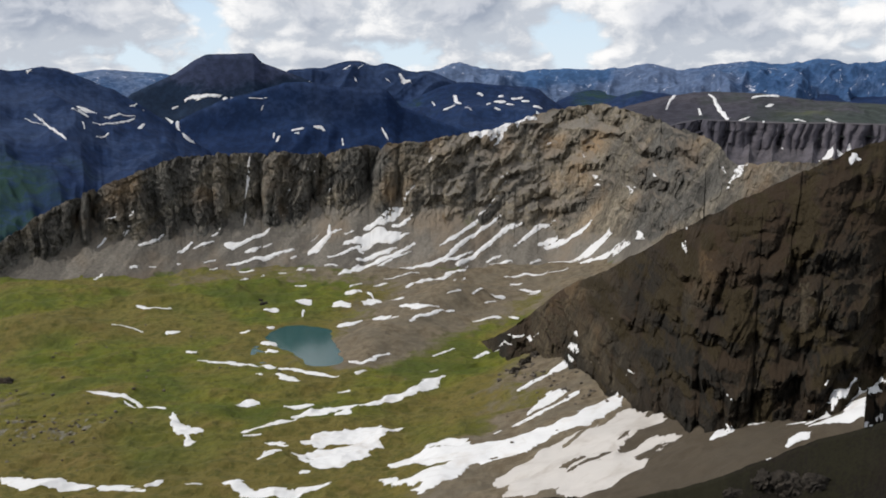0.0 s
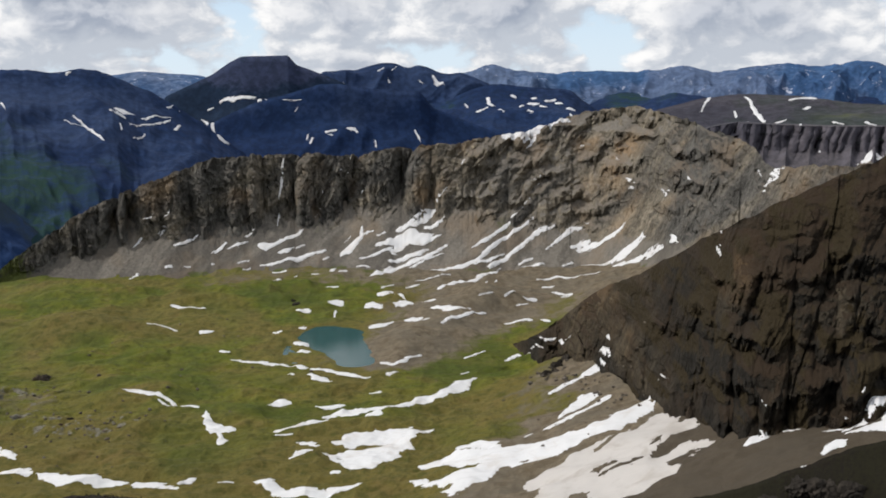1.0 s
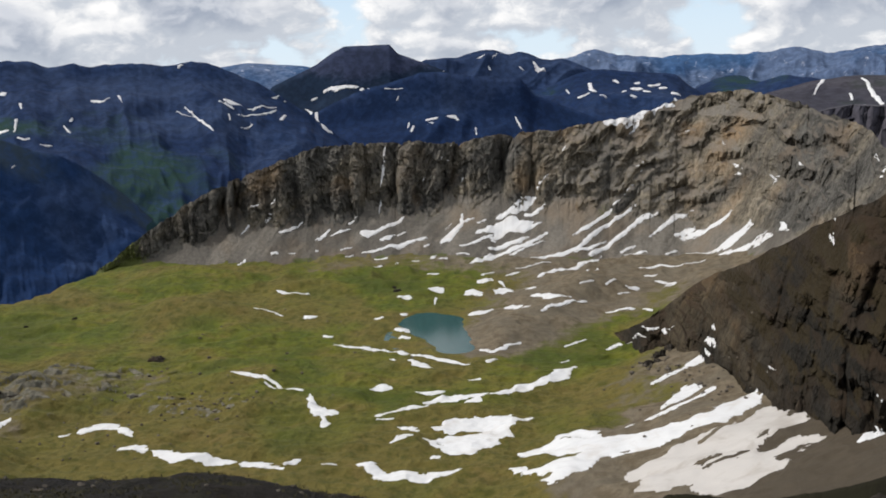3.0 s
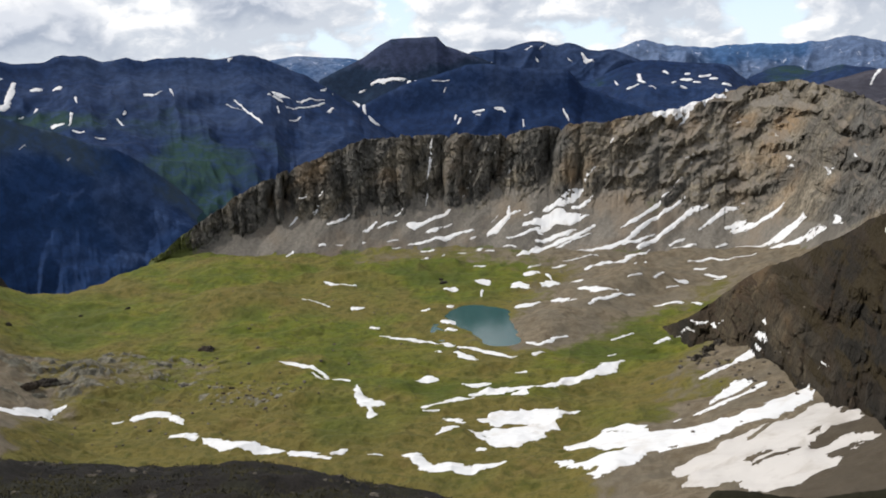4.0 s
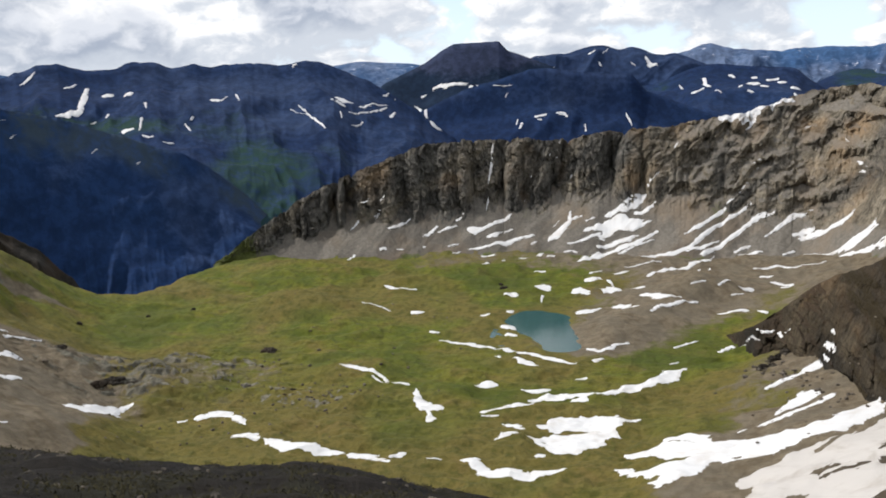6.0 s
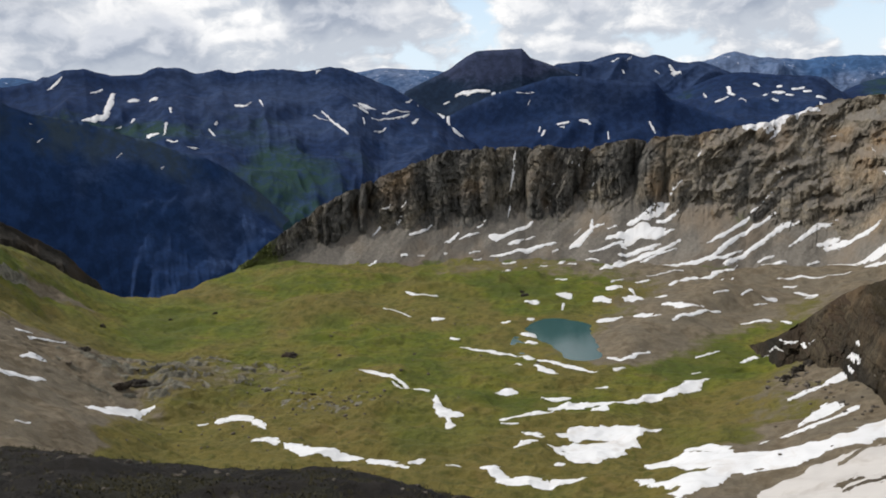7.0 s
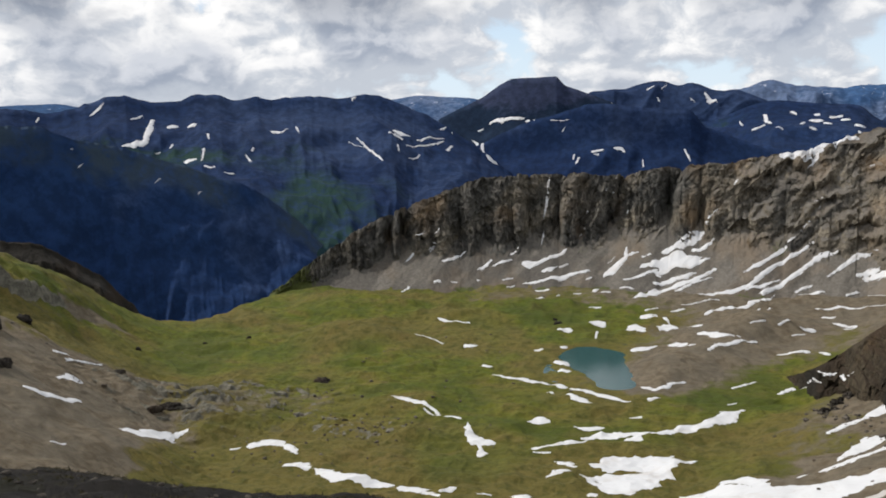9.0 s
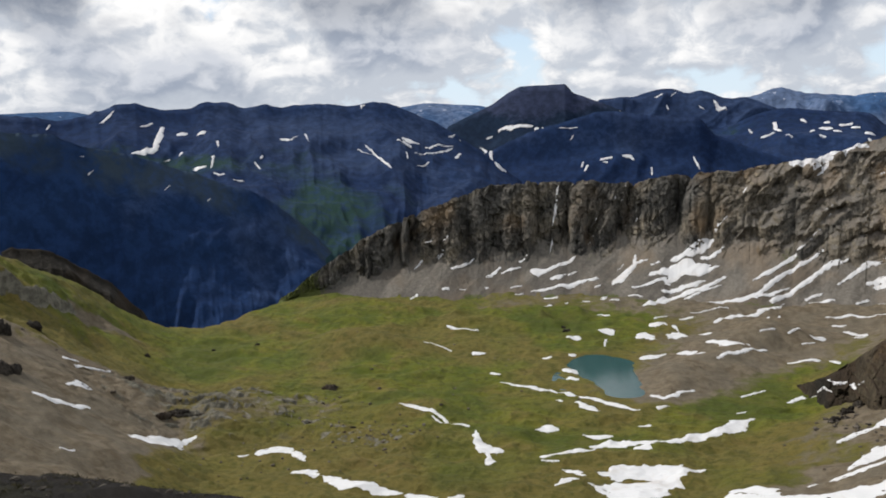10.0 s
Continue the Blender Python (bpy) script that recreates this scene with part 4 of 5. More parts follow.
snow(G, [(-144, 696, 2.4), (-135, 692, 6.2), (-127, 688, 4.1)], [(-145, 664, 2.1), (-131, 672, 6.7), (-113, 671, 7.2), (-100, 674, 8.7)], [(-112, 692, 6.9), (-94, 699, 16.0), (-77, 704, 19.0), (-58, 704, 18.1), (-40, 711, 8.0)], [(-100, 674, 10.5), (-82, 670, 20.5), (-65, 682, 18.0), (-47, 679, 4.8)], [(-112, 665, 4.8), (-89, 655, 4.7)])
snow(G, [(-107, 644, 3.0), (-103, 645, 2.4)])
snow(G, [(-166, 720, 2.9), (-149, 722, 2.0), (-136, 726, 3.0), (-125, 729, 2.1)])
snow(G, [(-131, 750, 3.0), (-119, 757, 8.2), (-107, 758, 12.4), (-92, 762, 4.6), (-79, 766, 2.4)])
snow(G, [(-90, 752, 5.3), (-84, 753, 5.9)])
snow(G, [(-73, 765, 4.5), (-61, 772, 5.1), (-49, 787, 7.2), (-34, 799, 7.3), (-21, 809, 6.6), (-11, 829, 9.1), (3, 850, 2.1)])
snow(G, [(-164, 708, 1.0), (-151, 708, 1.3)])
snow(G, [(-186, 778, 2.1), (-176, 784, 7.2), (-166, 785, 1.9)])
snow(G, [(-142, 779, 1.5), (-129, 774, 5.9), (-119, 780, 2.5)])
snow(G, [(-203, 1033, 4.8), (-202, 1035, 3.4)])
snow(G, [(-195, 971, 6.9), (-189, 969, 9.6)])
snow(G, [(-187, 944, 4.4), (-181, 941, 5.2)])
snow(G, [(-232, 1013, 2.8), (-226, 1009, 4.4)])
snow(G, [(-119, 1036, 5.8), (-110, 1047, 7.2), (-100, 1062, 2.8)])
snow(G, [(-97, 902, 2.3), (-84, 897, 3.7), (-73, 904, 3.0), (-57, 925, 1.4)])
snow(G, [(-131, 1118, 11.9), (-124, 1117, 8.3)])
snow(G, [(-100, 1126, 7.1), (-94, 1138, 15.1), (-85, 1140, 9.0)])
snow(G, [(-113, 1187, 6.0), (-109, 1184, 3.4)])
snow(G, [(-98, 1173, 3.1), (-92, 1160, 1.7)])
snow(G, [(-221, 1104, 3.4), (-210, 1105, 5.4)])
snow(G, [(-186, 1136, 4.2), (-173, 1135, 6.5)])
snow(G, [(-172, 1081, 1.6), (-172, 1096, 1.5)])
snow(G, [(-53, 1094, 4.2), (-30, 1075, 9.2), (-7, 1079, 3.3)])
snow(G, [(-84, 1066, 3.2), (-75, 1069, 5.8), (-68, 1066, 5.6)])
snow(G, [(-68, 1046, 6.1), (-58, 1056, 5.6)])
snow(G, [(-38, 1021, 2.4), (-23, 1047, 4.3), (-3, 1066, 2.3), (11, 1085, 1.6)])
snow(G, [(-85, 861, 2.9), (-77, 867, 1.9)])
snow(G, [(-98, 811, 2.0), (-90, 813, 2.9)])
snow(G, [(-13, 870, 2.3), (-7, 875, 1.7)])
snow(S, [(32, 914, 2.3), (45, 929, 3.3), (59, 910, 1.7), (71, 885, 2.2), (83, 887, 1.1)])
snow(S, [(85, 882, 2.1), (93, 866, 0.7)])
snow(G, [(37, 1052, 2.3), (65, 1060, 4.9)])
snow(G, [(-10, 924, 1.8), (11, 943, 1.6)])
snow(G, [(65, 747, 1.9), (82, 765, 5.9), (98, 777, 6.8), (113, 792, 9.0), (119, 769, 0.3)])
snow(G, [(67, 682, 1.8), (80, 703, 7.4), (93, 717, 8.8)], [(51, 659, 2.3), (72, 672, 4.8), (92, 687, 7.4), (104, 699, 5.5)])
snow(G, [(-41, 649, 3.3), (-19, 641, 14.6), (6, 625, 19.9), (30, 621, 20.8), (54, 618, 20.1), (79, 621, 15.7), (100, 627, 16.6), (117, 642, 16.8), (129, 658, 6.2)], [(-49, 612, 5.0), (-26, 595, 11.0), (-6, 590, 22.1), (18, 606, 11.2), (46, 609, 10.0), (70, 614, 10.9)], [(-33, 582, 3.9), (-16, 571, 9.3), (-4, 574, 6.1)], [(-9, 660, 3.8), (15, 650, 5.6), (41, 663, 6.8), (48, 669, 1.6)])
snow(G, [(44, 561, 12.8), (61, 558, 26.4), (80, 569, 31.0), (100, 577, 25.8), (120, 605, 21.5), (133, 621, 10.9), (137, 625, 4.0)], [(45, 524, 8.3), (61, 527, 21.5), (78, 529, 16.9), (98, 542, 16.5), (118, 555, 9.3), (136, 572, 10.4), (149, 565, 3.6)], [(69, 512, 10.2), (86, 511, 18.5), (104, 518, 17.6), (121, 532, 14.6), (136, 537, 12.4), (147, 532, 6.7)], [(129, 555, 3.5), (143, 567, 5.1)], [(120, 635, 5.1), (134, 633, 3.5)], gaps=[[(82, 583, 1.6), (123, 621, 2.6)], [(77, 531, 2.2), (103, 541, 3.7)], [(90, 525, 1.6), (102, 537, 2.0)], [(121, 519, 4.7), (133, 532, 3.8)]], material=GREYED)
snow(S, [(132, 655, 0.2), (137, 649, 0.9), (140, 640, 0.2)])
snow(G, [(157, 502, 2.4), (165, 508, 5.8), (168, 507, 2.1)], [(165, 510, 1.4), (168, 516, 0.7)])
snow(S, [(181, 510, 2.1), (183, 505, 1.2), (187, 505, 0.6)])
snow(G, [(200, 495, 2.3), (207, 492, 1.3), (215, 493, 0.8), (226, 497, 0.8)], [(205, 489, 3.2), (216, 490, 3.8), (232, 498, 1.5), (245, 504, 1.7), (257, 508, 1.8)], [(209, 479, 6.8), (222, 475, 10.1), (236, 480, 12.7), (248, 486, 9.8)], [(199, 490, 1.7), (206, 489, 1.4)])
snow(G, [(182, 457, 0.9), (189, 465, 3.8), (194, 466, 6.3)])
snow(M, [(81, 215, 0.3), (82, 215, 0.3)])
snow(S, [(173, 644, 1.9), (171, 639, 1.5), (170, 628, 0.4)])
snow(F, [(1017, 2437, 3.7), (1048, 2459, 7.3), (1071, 2443, 3.8), (1098, 2437, 1.5)], [(267, 599, 0.5), (267, 599, 0.5)])
snow(S, [(264, 592, 1.9), (269, 597, 2.8), (271, 595, 1.6)])
snow(C, [(45, 1512, 4.0), (67, 1519, 8.0), (88, 1528, 7.0), (108, 1535, 6.0), (135, 1548, 5.0), (155, 1556, 4.0)], steep=6.0)
snow(C, [(338, 1079, 2.5), (342, 1083, 4.3), (350, 1082, 8.5), (355, 1070, 2.1)])
snow(C, [(342, 1117, 1.1), (342, 1103, 0.7)])
snow(C, [(-516, 1341, 1.8), (-509, 1354, 2.7), (-496, 1371, 2.0)])
snow(C, [(-485, 1362, 2.8), (-478, 1372, 4.1), (-472, 1379, 2.9)])
snow(C, [(-456, 1352, 3.0), (-444, 1361, 2.3), (-429, 1379, 1.8)])
snow(C, [(-400, 1355, 2.2), (-389, 1364, 3.4), (-383, 1373, 1.9)])
snow(C, [(-377, 1364, 2.1), (-365, 1371, 3.3), (-352, 1380, 1.7)])
snow(C, [(-355, 1388, 1.8), (-345, 1395, 2.0)])
snow(C, [(-332, 1377, 4.9), (-322, 1375, 7.4), (-311, 1378, 5.8), (-295, 1388, 4.4), (-280, 1400, 4.0), (-270, 1409, 1.9)])
snow(C, [(-299, 1363, 3.6), (-287, 1367, 4.7), (-278, 1378, 1.7)])
snow(C, [(-274, 1377, 2.1), (-264, 1383, 1.7)])
snow(C, [(-323, 1338, 2.1), (-300, 1341, 3.1), (-272, 1351, 5.4), (-257, 1362, 4.2), (-228, 1372, 2.7)])
snow(C, [(-204, 1369, 4.9), (-194, 1375, 8.8), (-185, 1386, 7.4), (-177, 1401, 5.7), (-179, 1421, 2.5)], [(-177, 1401, 5.5), (-160, 1409, 2.2)], [(-210, 1387, 1.7), (-193, 1404, 1.6)])
snow(C, [(-174, 1354, 2.4), (-164, 1356, 2.2), (-149, 1362, 3.5), (-125, 1381, 1.8)])
snow(C, [(-118, 1413, 7.3), (-101, 1417, 6.3), (-83, 1424, 8.0), (-71, 1437, 5.6), (-59, 1442, 2.4), (-51, 1442, 3.8), (-45, 1450, 0.9)])
snow(C, [(-76, 1410, 4.3), (-63, 1411, 4.8), (-50, 1419, 2.2)])
snow(C, [(-150, 1386, 5.0), (-134, 1389, 9.1), (-117, 1392, 11.0), (-100, 1395, 15.8), (-82, 1387, 9.8), (-64, 1391, 6.1), (-51, 1395, 3.0)], [(-116, 1382, 10.2), (-129, 1374, 3.8), (-124, 1370, 2.0)], [(-151, 1400, 4.2), (-142, 1405, 2.9)])
snow(C, [(-129, 1350, 4.0), (-106, 1358, 4.5), (-85, 1362, 4.9), (-72, 1370, 1.6)])
snow(C, [(-150, 1297, 6.6), (-122, 1335, 6.2), (-97, 1346, 5.6), (-72, 1355, 4.2), (-44, 1377, 1.9)])
snow(C, [(-96, 1335, 3.1), (-48, 1362, 1.3)])
snow(C, [(-3, 1367, 1.8), (14, 1379, 4.1), (50, 1414, 3.3), (66, 1425, 1.6)])
snow(C, [(74, 1433, 1.3), (87, 1441, 0.8)])
snow(C, [(-70, 1322, 1.9), (-45, 1328, 3.1), (-20, 1329, 4.0), (5, 1343, 4.0), (40, 1388, 3.1), (90, 1420, 2.1)])
snow(C, [(-1, 1332, 2.2), (22, 1344, 4.2), (47, 1368, 1.6)])
snow(C, [(22, 1329, 4.1), (48, 1359, 4.7), (75, 1382, 4.7), (102, 1403, 4.8), (124, 1408, 1.5)])
snow(G, [(-49, 1200, 3.3), (-31, 1236, 5.3), (-3, 1263, 4.7)])
snow(G, [(-3, 1256, 3.8), (17, 1290, 8.3), (37, 1333, 1.1)])
snow(G, [(-83, 1253, 1.1), (-36, 1279, 1.8)])
snow(C, [(66, 1347, 2.0), (82, 1354, 2.4), (87, 1355, 1.7)])
snow(C, [(71, 1340, 2.0), (90, 1340, 5.0), (103, 1342, 1.9)])
snow(C, [(109, 1370, 2.3), (127, 1386, 3.9), (151, 1408, 4.3), (177, 1409, 0.9)])
snow(C, [(148, 1377, 3.1), (162, 1383, 6.1), (175, 1383, 4.1)], [(156, 1373, 4.1), (177, 1369, 6.2), (197, 1358, 4.8), (213, 1354, 5.4), (226, 1355, 1.8)])
snow(C, [(161, 1335, 4.3), (188, 1318, 3.0), (203, 1311, 7.8), (219, 1306, 9.8), (233, 1297, 6.7), (242, 1281, 2.0)])
snow(C, [(205, 1282, 11.5), (221, 1270, 6.9), (238, 1253, 6.6), (252, 1228, 4.0), (262, 1208, 3.8), (266, 1191, 1.8)])
snow(C, [(132, 1337, 2.3), (145, 1348, 3.2)])
snow(G, [(88, 1252, 2.5), (117, 1270, 4.5), (140, 1255, 4.1), (174, 1258, 2.3)])
snow(C, [(233, 1409, 2.2), (236, 1399, 3.1)])
snow(C, [(233, 1392, 1.9), (240, 1386, 2.2)])
snow(C, [(263, 1304, 0.7), (267, 1278, 2.9), (271, 1279, 3.1)])
snow(C, [(286, 1241, 1.6), (288, 1227, 1.1)])
snow(C, [(93, 1458, 1.1), (106, 1464, 1.1)])
snow(C, [(-309, 1464, 1.1), (-309, 1457, 2.1), (-311, 1443, 1.6), (-311, 1423, 1.4), (-311, 1409, 0.5)], steep=9)
snow(C, [(-203, 1481, 2.4), (-197, 1481, 0.6)])
snow(C, [(-208, 1475, 0.7), (-204, 1473, 1.2)])
snow(C, [(-217, 1465, 1.0), (-216, 1472, 0.7)])
snow(C, [(-185, 1462, 1.1), (-182, 1470, 1.5)])
snow(C, [(-257, 1432, 0.2), (-243, 1452, 0.9)])
snow(C, [(-23, 1466, 1.9), (-19, 1473, 2.5)])
snow(C, [(46, 1514, 2.1), (67, 1515, 4.1), (79, 1516, 9.6)], [(83, 1510, 5.1), (100, 1525, 3.2)], steep=9)
snow(F, [(394, 3783, 7.9), (396, 3762, 17.2)])
snow(C, [(175, 1519, 1.9), (178, 1519, 1.9)])
snow(C, [(222, 1458, 0.9), (225, 1445, 0.8)])
snow(C, [(-457, 1311, 3.3), (-453, 1314, 3.8)])
snow(C, [(-396, 1336, 1.9), (-392, 1336, 1.3)])
snow(C, [(-357, 1341, 1.7), (-344, 1349, 1.8)])
snow(G, [(-295, 1316, 4.9), (-281, 1313, 3.0)])
snow(G, [(-261, 1283, 2.4), (-261, 1301, 1.8)])
snow(G, [(-284, 1248, 1.1), (-277, 1254, 3.6)])
snow(C, [(-229, 1354, 2.3), (-223, 1359, 1.7)])
snow(G, [(-490, 1255, 2.3), (-494, 1291, 2.5)])
snow(G, [(-211, 1314, 4.1), (-207, 1325, 2.9)])
snow(C, [(-177, 1338, 1.8), (-158, 1334, 1.7)])
snow(G, [(-239, 1305, 1.6), (-231, 1306, 1.8)])
snow(G, [(-198, 1309, 3.7), (-190, 1311, 3.9)])
snow(G, [(-205, 1224, 1.1), (-191, 1222, 4.6)])
snow(C, [(-433, 1320, 1.5), (-425, 1322, 1.7)])
snow(G, [(-346, 1328, 2.0), (-337, 1336, 1.4)])
snow(G, [(-147, 1299, 3.3), (-133, 1318, 4.7)])
snow(G, [(-120, 1184, 11.0), (-112, 1182, 4.9)])
snow(G, [(3, 1071, 2.2), (12, 1085, 2.4)])
snow(G, [(67, 1149, 5.1), (76, 1152, 5.5)])
snow(G, [(108, 1195, 6.4), (125, 1182, 3.2)])
snow(G, [(91, 1136, 3.2), (98, 1136, 4.3)])
snow(G, [(118, 1173, 4.9), (122, 1169, 4.8)])
snow(G, [(38, 1129, 1.8), (51, 1153, 1.8)])
snow(G, [(-67, 1140, 4.1), (-56, 1141, 5.5)])
snow(G, [(6, 1112, 1.4), (22, 1128, 1.3)])
snow(G, [(79, 1056, 1.8), (87, 1048, 3.2)])
snow(G, [(16, 1237, 1.5), (31, 1268, 2.0)])
snow(G, [(93, 1219, 2.7), (103, 1218, 4.8)])
snow(G, [(53, 1111, 1.7), (66, 1124, 1.8)])
snow(G, [(-127, 1222, 2.0), (-113, 1237, 1.8)])
snow(G, [(-94, 1235, 2.6), (-80, 1243, 2.7)])
snow(G, [(-550, 564, 2.9), (-543, 571, 6.2), (-540, 590, 5.5), (-539, 611, 4.3)])
snow(G, [(-576, 633, 1.9), (-576, 643, 5.8), (-570, 649, 5.3)])
snow(G, [(-628, 687, 2.5), (-622, 699, 2.2)])
snow(G, [(-616, 688, 1.8), (-613, 707, 2.0), (-613, 731, 1.2)])
snow(G, [(-492, 612, 8.5), (-483, 620, 10.5), (-479, 642, 9.5), (-474, 664, 6.0)])
snow(G, [(-471, 504, 1.7), (-468, 512, 1.6)])
snow(G, [(-408, 666, 4.0), (-400, 673, 6.0), (-390, 677, 6.5), (-375, 669, 6.0), (-358, 656, 2.6)])
snow(G, [(-357, 636, 3.9), (-344, 635, 5.8), (-335, 632, 4.1)])
snow(G, [(-421, 657, 2.0), (-416, 660, 1.6)])
snow(F, [(-1813, 2337, 6.0), (-1787, 2371, 16.3), (-1792, 2435, 11.0), (-1843, 2529, 11.2), (-1883, 2606, 8.6)])
snow(F, [(-2059, 2516, 3.5), (-2052, 2543, 7.6), (-2046, 2567, 4.6)])
snow(F, [(-1914, 2534, 3.7), (-1920, 2597, 5.0)])
snow(F, [(-1809, 2584, 9.3), (-1800, 2603, 13.2)])
snow(F, [(-1715, 2450, 3.9), (-1724, 2476, 4.2)])
snow(F, [(-1550, 2366, 2.6), (-1590, 2445, 4.7)])
snow(F, [(-1592, 2366, 21.0), (-1580, 2372, 13.2)])
snow(F, [(-1512, 2325, 4.6), (-1485, 2327, 3.9)])
snow(F, [(-1444, 2320, 3.8), (-1433, 2347, 5.5)])
snow(F, [(-1745, 2610, 9.0), (-1730, 2604, 12.6)])
snow(F, [(-1634, 2540, 4.2), (-1610, 2507, 2.8)])
snow(F, [(-1729, 2392, 1.5), (-1728, 2414, 2.2)])
snow(F, [(-1504, 1735, 1.5), (-1500, 1736, 2.7)])
snow(F, [(-1488, 1741, 1.1), (-1484, 1745, 1.2)])
snow(F, [(-1464, 1735, 2.6), (-1460, 1745, 2.0)])
snow(F, [(-1332, 1833, 1.3), (-1328, 1847, 1.7)])
snow(F, [(-1253, 1891, 2.6), (-1251, 1897, 1.7)])
snow(F, [(-2191, 2417, 3.1), (-2198, 2439, 3.1)])
snow(F, [(-1472, 2671, 9.7), (-1440, 2670, 5.0), (-1439, 2708, 4.5)])
snow(F, [(-1432, 2754, 3.3), (-1383, 2677, 2.0)])
snow(F, [(-1458, 2502, 3.5), (-1460, 2516, 3.1)])
snow(F, [(-1461, 2473, 4.1), (-1429, 2443, 3.4)])
snow(F, [(-1229, 2784, 2.6), (-1179, 2728, 2.8), (-1109, 2654, 4.3), (-1067, 2605, 2.8)])
snow(F, [(-1246, 2757, 1.6), (-1175, 2717, 1.0)])
snow(F, [(-1126, 2820, 5.9), (-1109, 2828, 9.2), (-1107, 2846, 18.5)])
snow(F, [(-1118, 2888, 23.0), (-1095, 2896, 9.8)])
snow(F, [(-1072, 2832, 2.9), (-1042, 2884, 3.3), (-1010, 2966, 4.0), (-1011, 3031, 2.6)])
snow(F, [(-1062, 2914, 4.8), (-1017, 3049, 3.7)])
snow(F, [(-1043, 3101, 3.8), (-1031, 3128, 3.1)])
snow(F, [(-969, 2951, 5.6), (-978, 3024, 4.8)])
snow(F, [(-1077, 2768, 3.1), (-1062, 2737, 2.9)])
snow(F, [(-1336, 3008, 7.3), (-1328, 3014, 4.9)])
snow(F, [(-1034, 2752, 1.8), (-1027, 2830, 3.0)])
snow(F, [(-1077, 3595, 4.4), (-1044, 3562, 5.7), (-958, 3342, 4.4), (-883, 3168, 14.3), (-865, 3175, 7.9)])
snow(F, [(-1015, 3659, 6.7), (-987, 3662, 10.4), (-950, 3659, 10.8), (-904, 3665, 8.1), (-871, 3675, 4.4)])
snow(F, [(-856, 3661, 9.3), (-776, 3410, 2.7)])
snow(F, [(-712, 3415, 1.8), (-669, 3414, 2.1), (-644, 3417, 1.6)])
snow(F, [(-665, 3392, 3.3), (-658, 3401, 3.3)])
snow(F, [(-466, 3354, 5.1), (-442, 3357, 9.7), (-427, 3349, 4.5)])
snow(F, [(-606, 3297, 4.1), (-605, 3316, 4.2)])
snow(F, [(-592, 3274, 4.5), (-586, 3298, 4.4)])
snow(F, [(-539, 3324, 6.9), (-506, 3336, 4.4)])
snow(F, [(-530, 3306, 3.6), (-518, 3310, 4.7)])
snow(F, [(-365, 3352, 2.8), (-360, 3325, 2.8)])
snow(F, [(-222, 3410, 4.1), (-207, 3384, 4.1), (-200, 3369, 3.1)])
snow(F, [(-1060, 3639, 4.7), (-1043, 3647, 3.2)])
snow(F, [(-1010, 3127, 3.3), (-1009, 3127, 3.3)])
snow(F, [(54, 4043, 8.1), (60, 3979, 9.0), (74, 3918, 10.3)])
snow(F, [(163, 4061, 11.7), (173, 4046, 8.0)])
snow(F, [(241, 3982, 18.9), (251, 3984, 21.5)])
snow(F, [(253, 4053, 10.7), (261, 4052, 10.6)])
snow(F, [(310, 4023, 9.9), (342, 4033, 11.0)])
snow(F, [(189, 3908, 7.0), (201, 3935, 8.6)])
snow(F, [(-33, 3994, 4.0), (-45, 4050, 3.0)])
snow(F, [(11, 3865, 11.8), (49, 3904, 6.3)])
snow(F, [(220, 3815, 7.2), (236, 3811, 6.7)])
snow(F, [(280, 3948, 7.9), (296, 3938, 11.3)])
snow(F, [(355, 3991, 13.0), (370, 3998, 9.3)])
snow(F, [(93, 3800, 3.1), (117, 3781, 3.8)])
snow(F, [(400, 3921, 22.3), (417, 3931, 11.8)])
snow(F, [(-196, 3494, 2.8), (-195, 3494, 2.8)])
snow(F, [(-196, 4340, 6.4), (-178, 4317, 13.6), (-146, 4312, 5.7)])
snow(F, [(-401, 4286, 4.8), (-393, 4274, 3.8)])
snow(F, [(-456, 4326, 4.7), (-430, 4320, 7.0)])
snow(F, [(-388, 4330, 1.9), (-369, 4369, 2.4)])
snow(F, [(-262, 4309, 2.3), (-240, 4300, 2.6)])
snow(F, [(-548, 3859, 2.3), (-548, 3859, 2.3)])
snow(F, [(897, 3116, 4.6), (883, 3000, 6.2), (857, 2819, 7.4), (847, 2737, 6.3)])
snow(F, [(709, 2933, 1.7), (741, 3020, 4.1), (798, 3192, 6.5)])
snow(F, [(814, 2931, 3.4), (793, 2833, 4.6)])
snow(F, [(788, 2736, 12.4), (798, 2741, 13.8)])
snow(F, [(1006, 2862, 7.2), (1022, 2876, 7.7)])
snow(F, [(1013, 3009, 9.0), (1086, 3085, 12.7), (1112, 3096, 13.0)])
snow(F, [(1112, 2661, 7.2), (1127, 2618, 5.2), (1142, 2578, 5.0)])
snow(F, [(886, 2546, 2.7), (935, 2676, 3.0)])
snow(F, [(932, 2516, 2.9), (937, 2524, 3.0)])
snow(F, [(1027, 2673, 7.3), (1045, 2655, 3.4)])
snow(F, [(876, 2712, 5.3), (900, 2710, 3.6)])


# ---------------------------------------------------------------- outcrops and loose stones
OUTCROP = rock_material("outcrop_rock", (0.018, 0.016, 0.014), (0.060, 0.052, 0.043), (0.14, 0.122, 0.10), (0.07, 0.06, 0.05))
STONE = rock_material("field_stone", (0.035, 0.031, 0.027), (0.10, 0.088, 0.075), (0.21, 0.19, 0.165), (0.12, 0.105, 0.09), size=3.0)


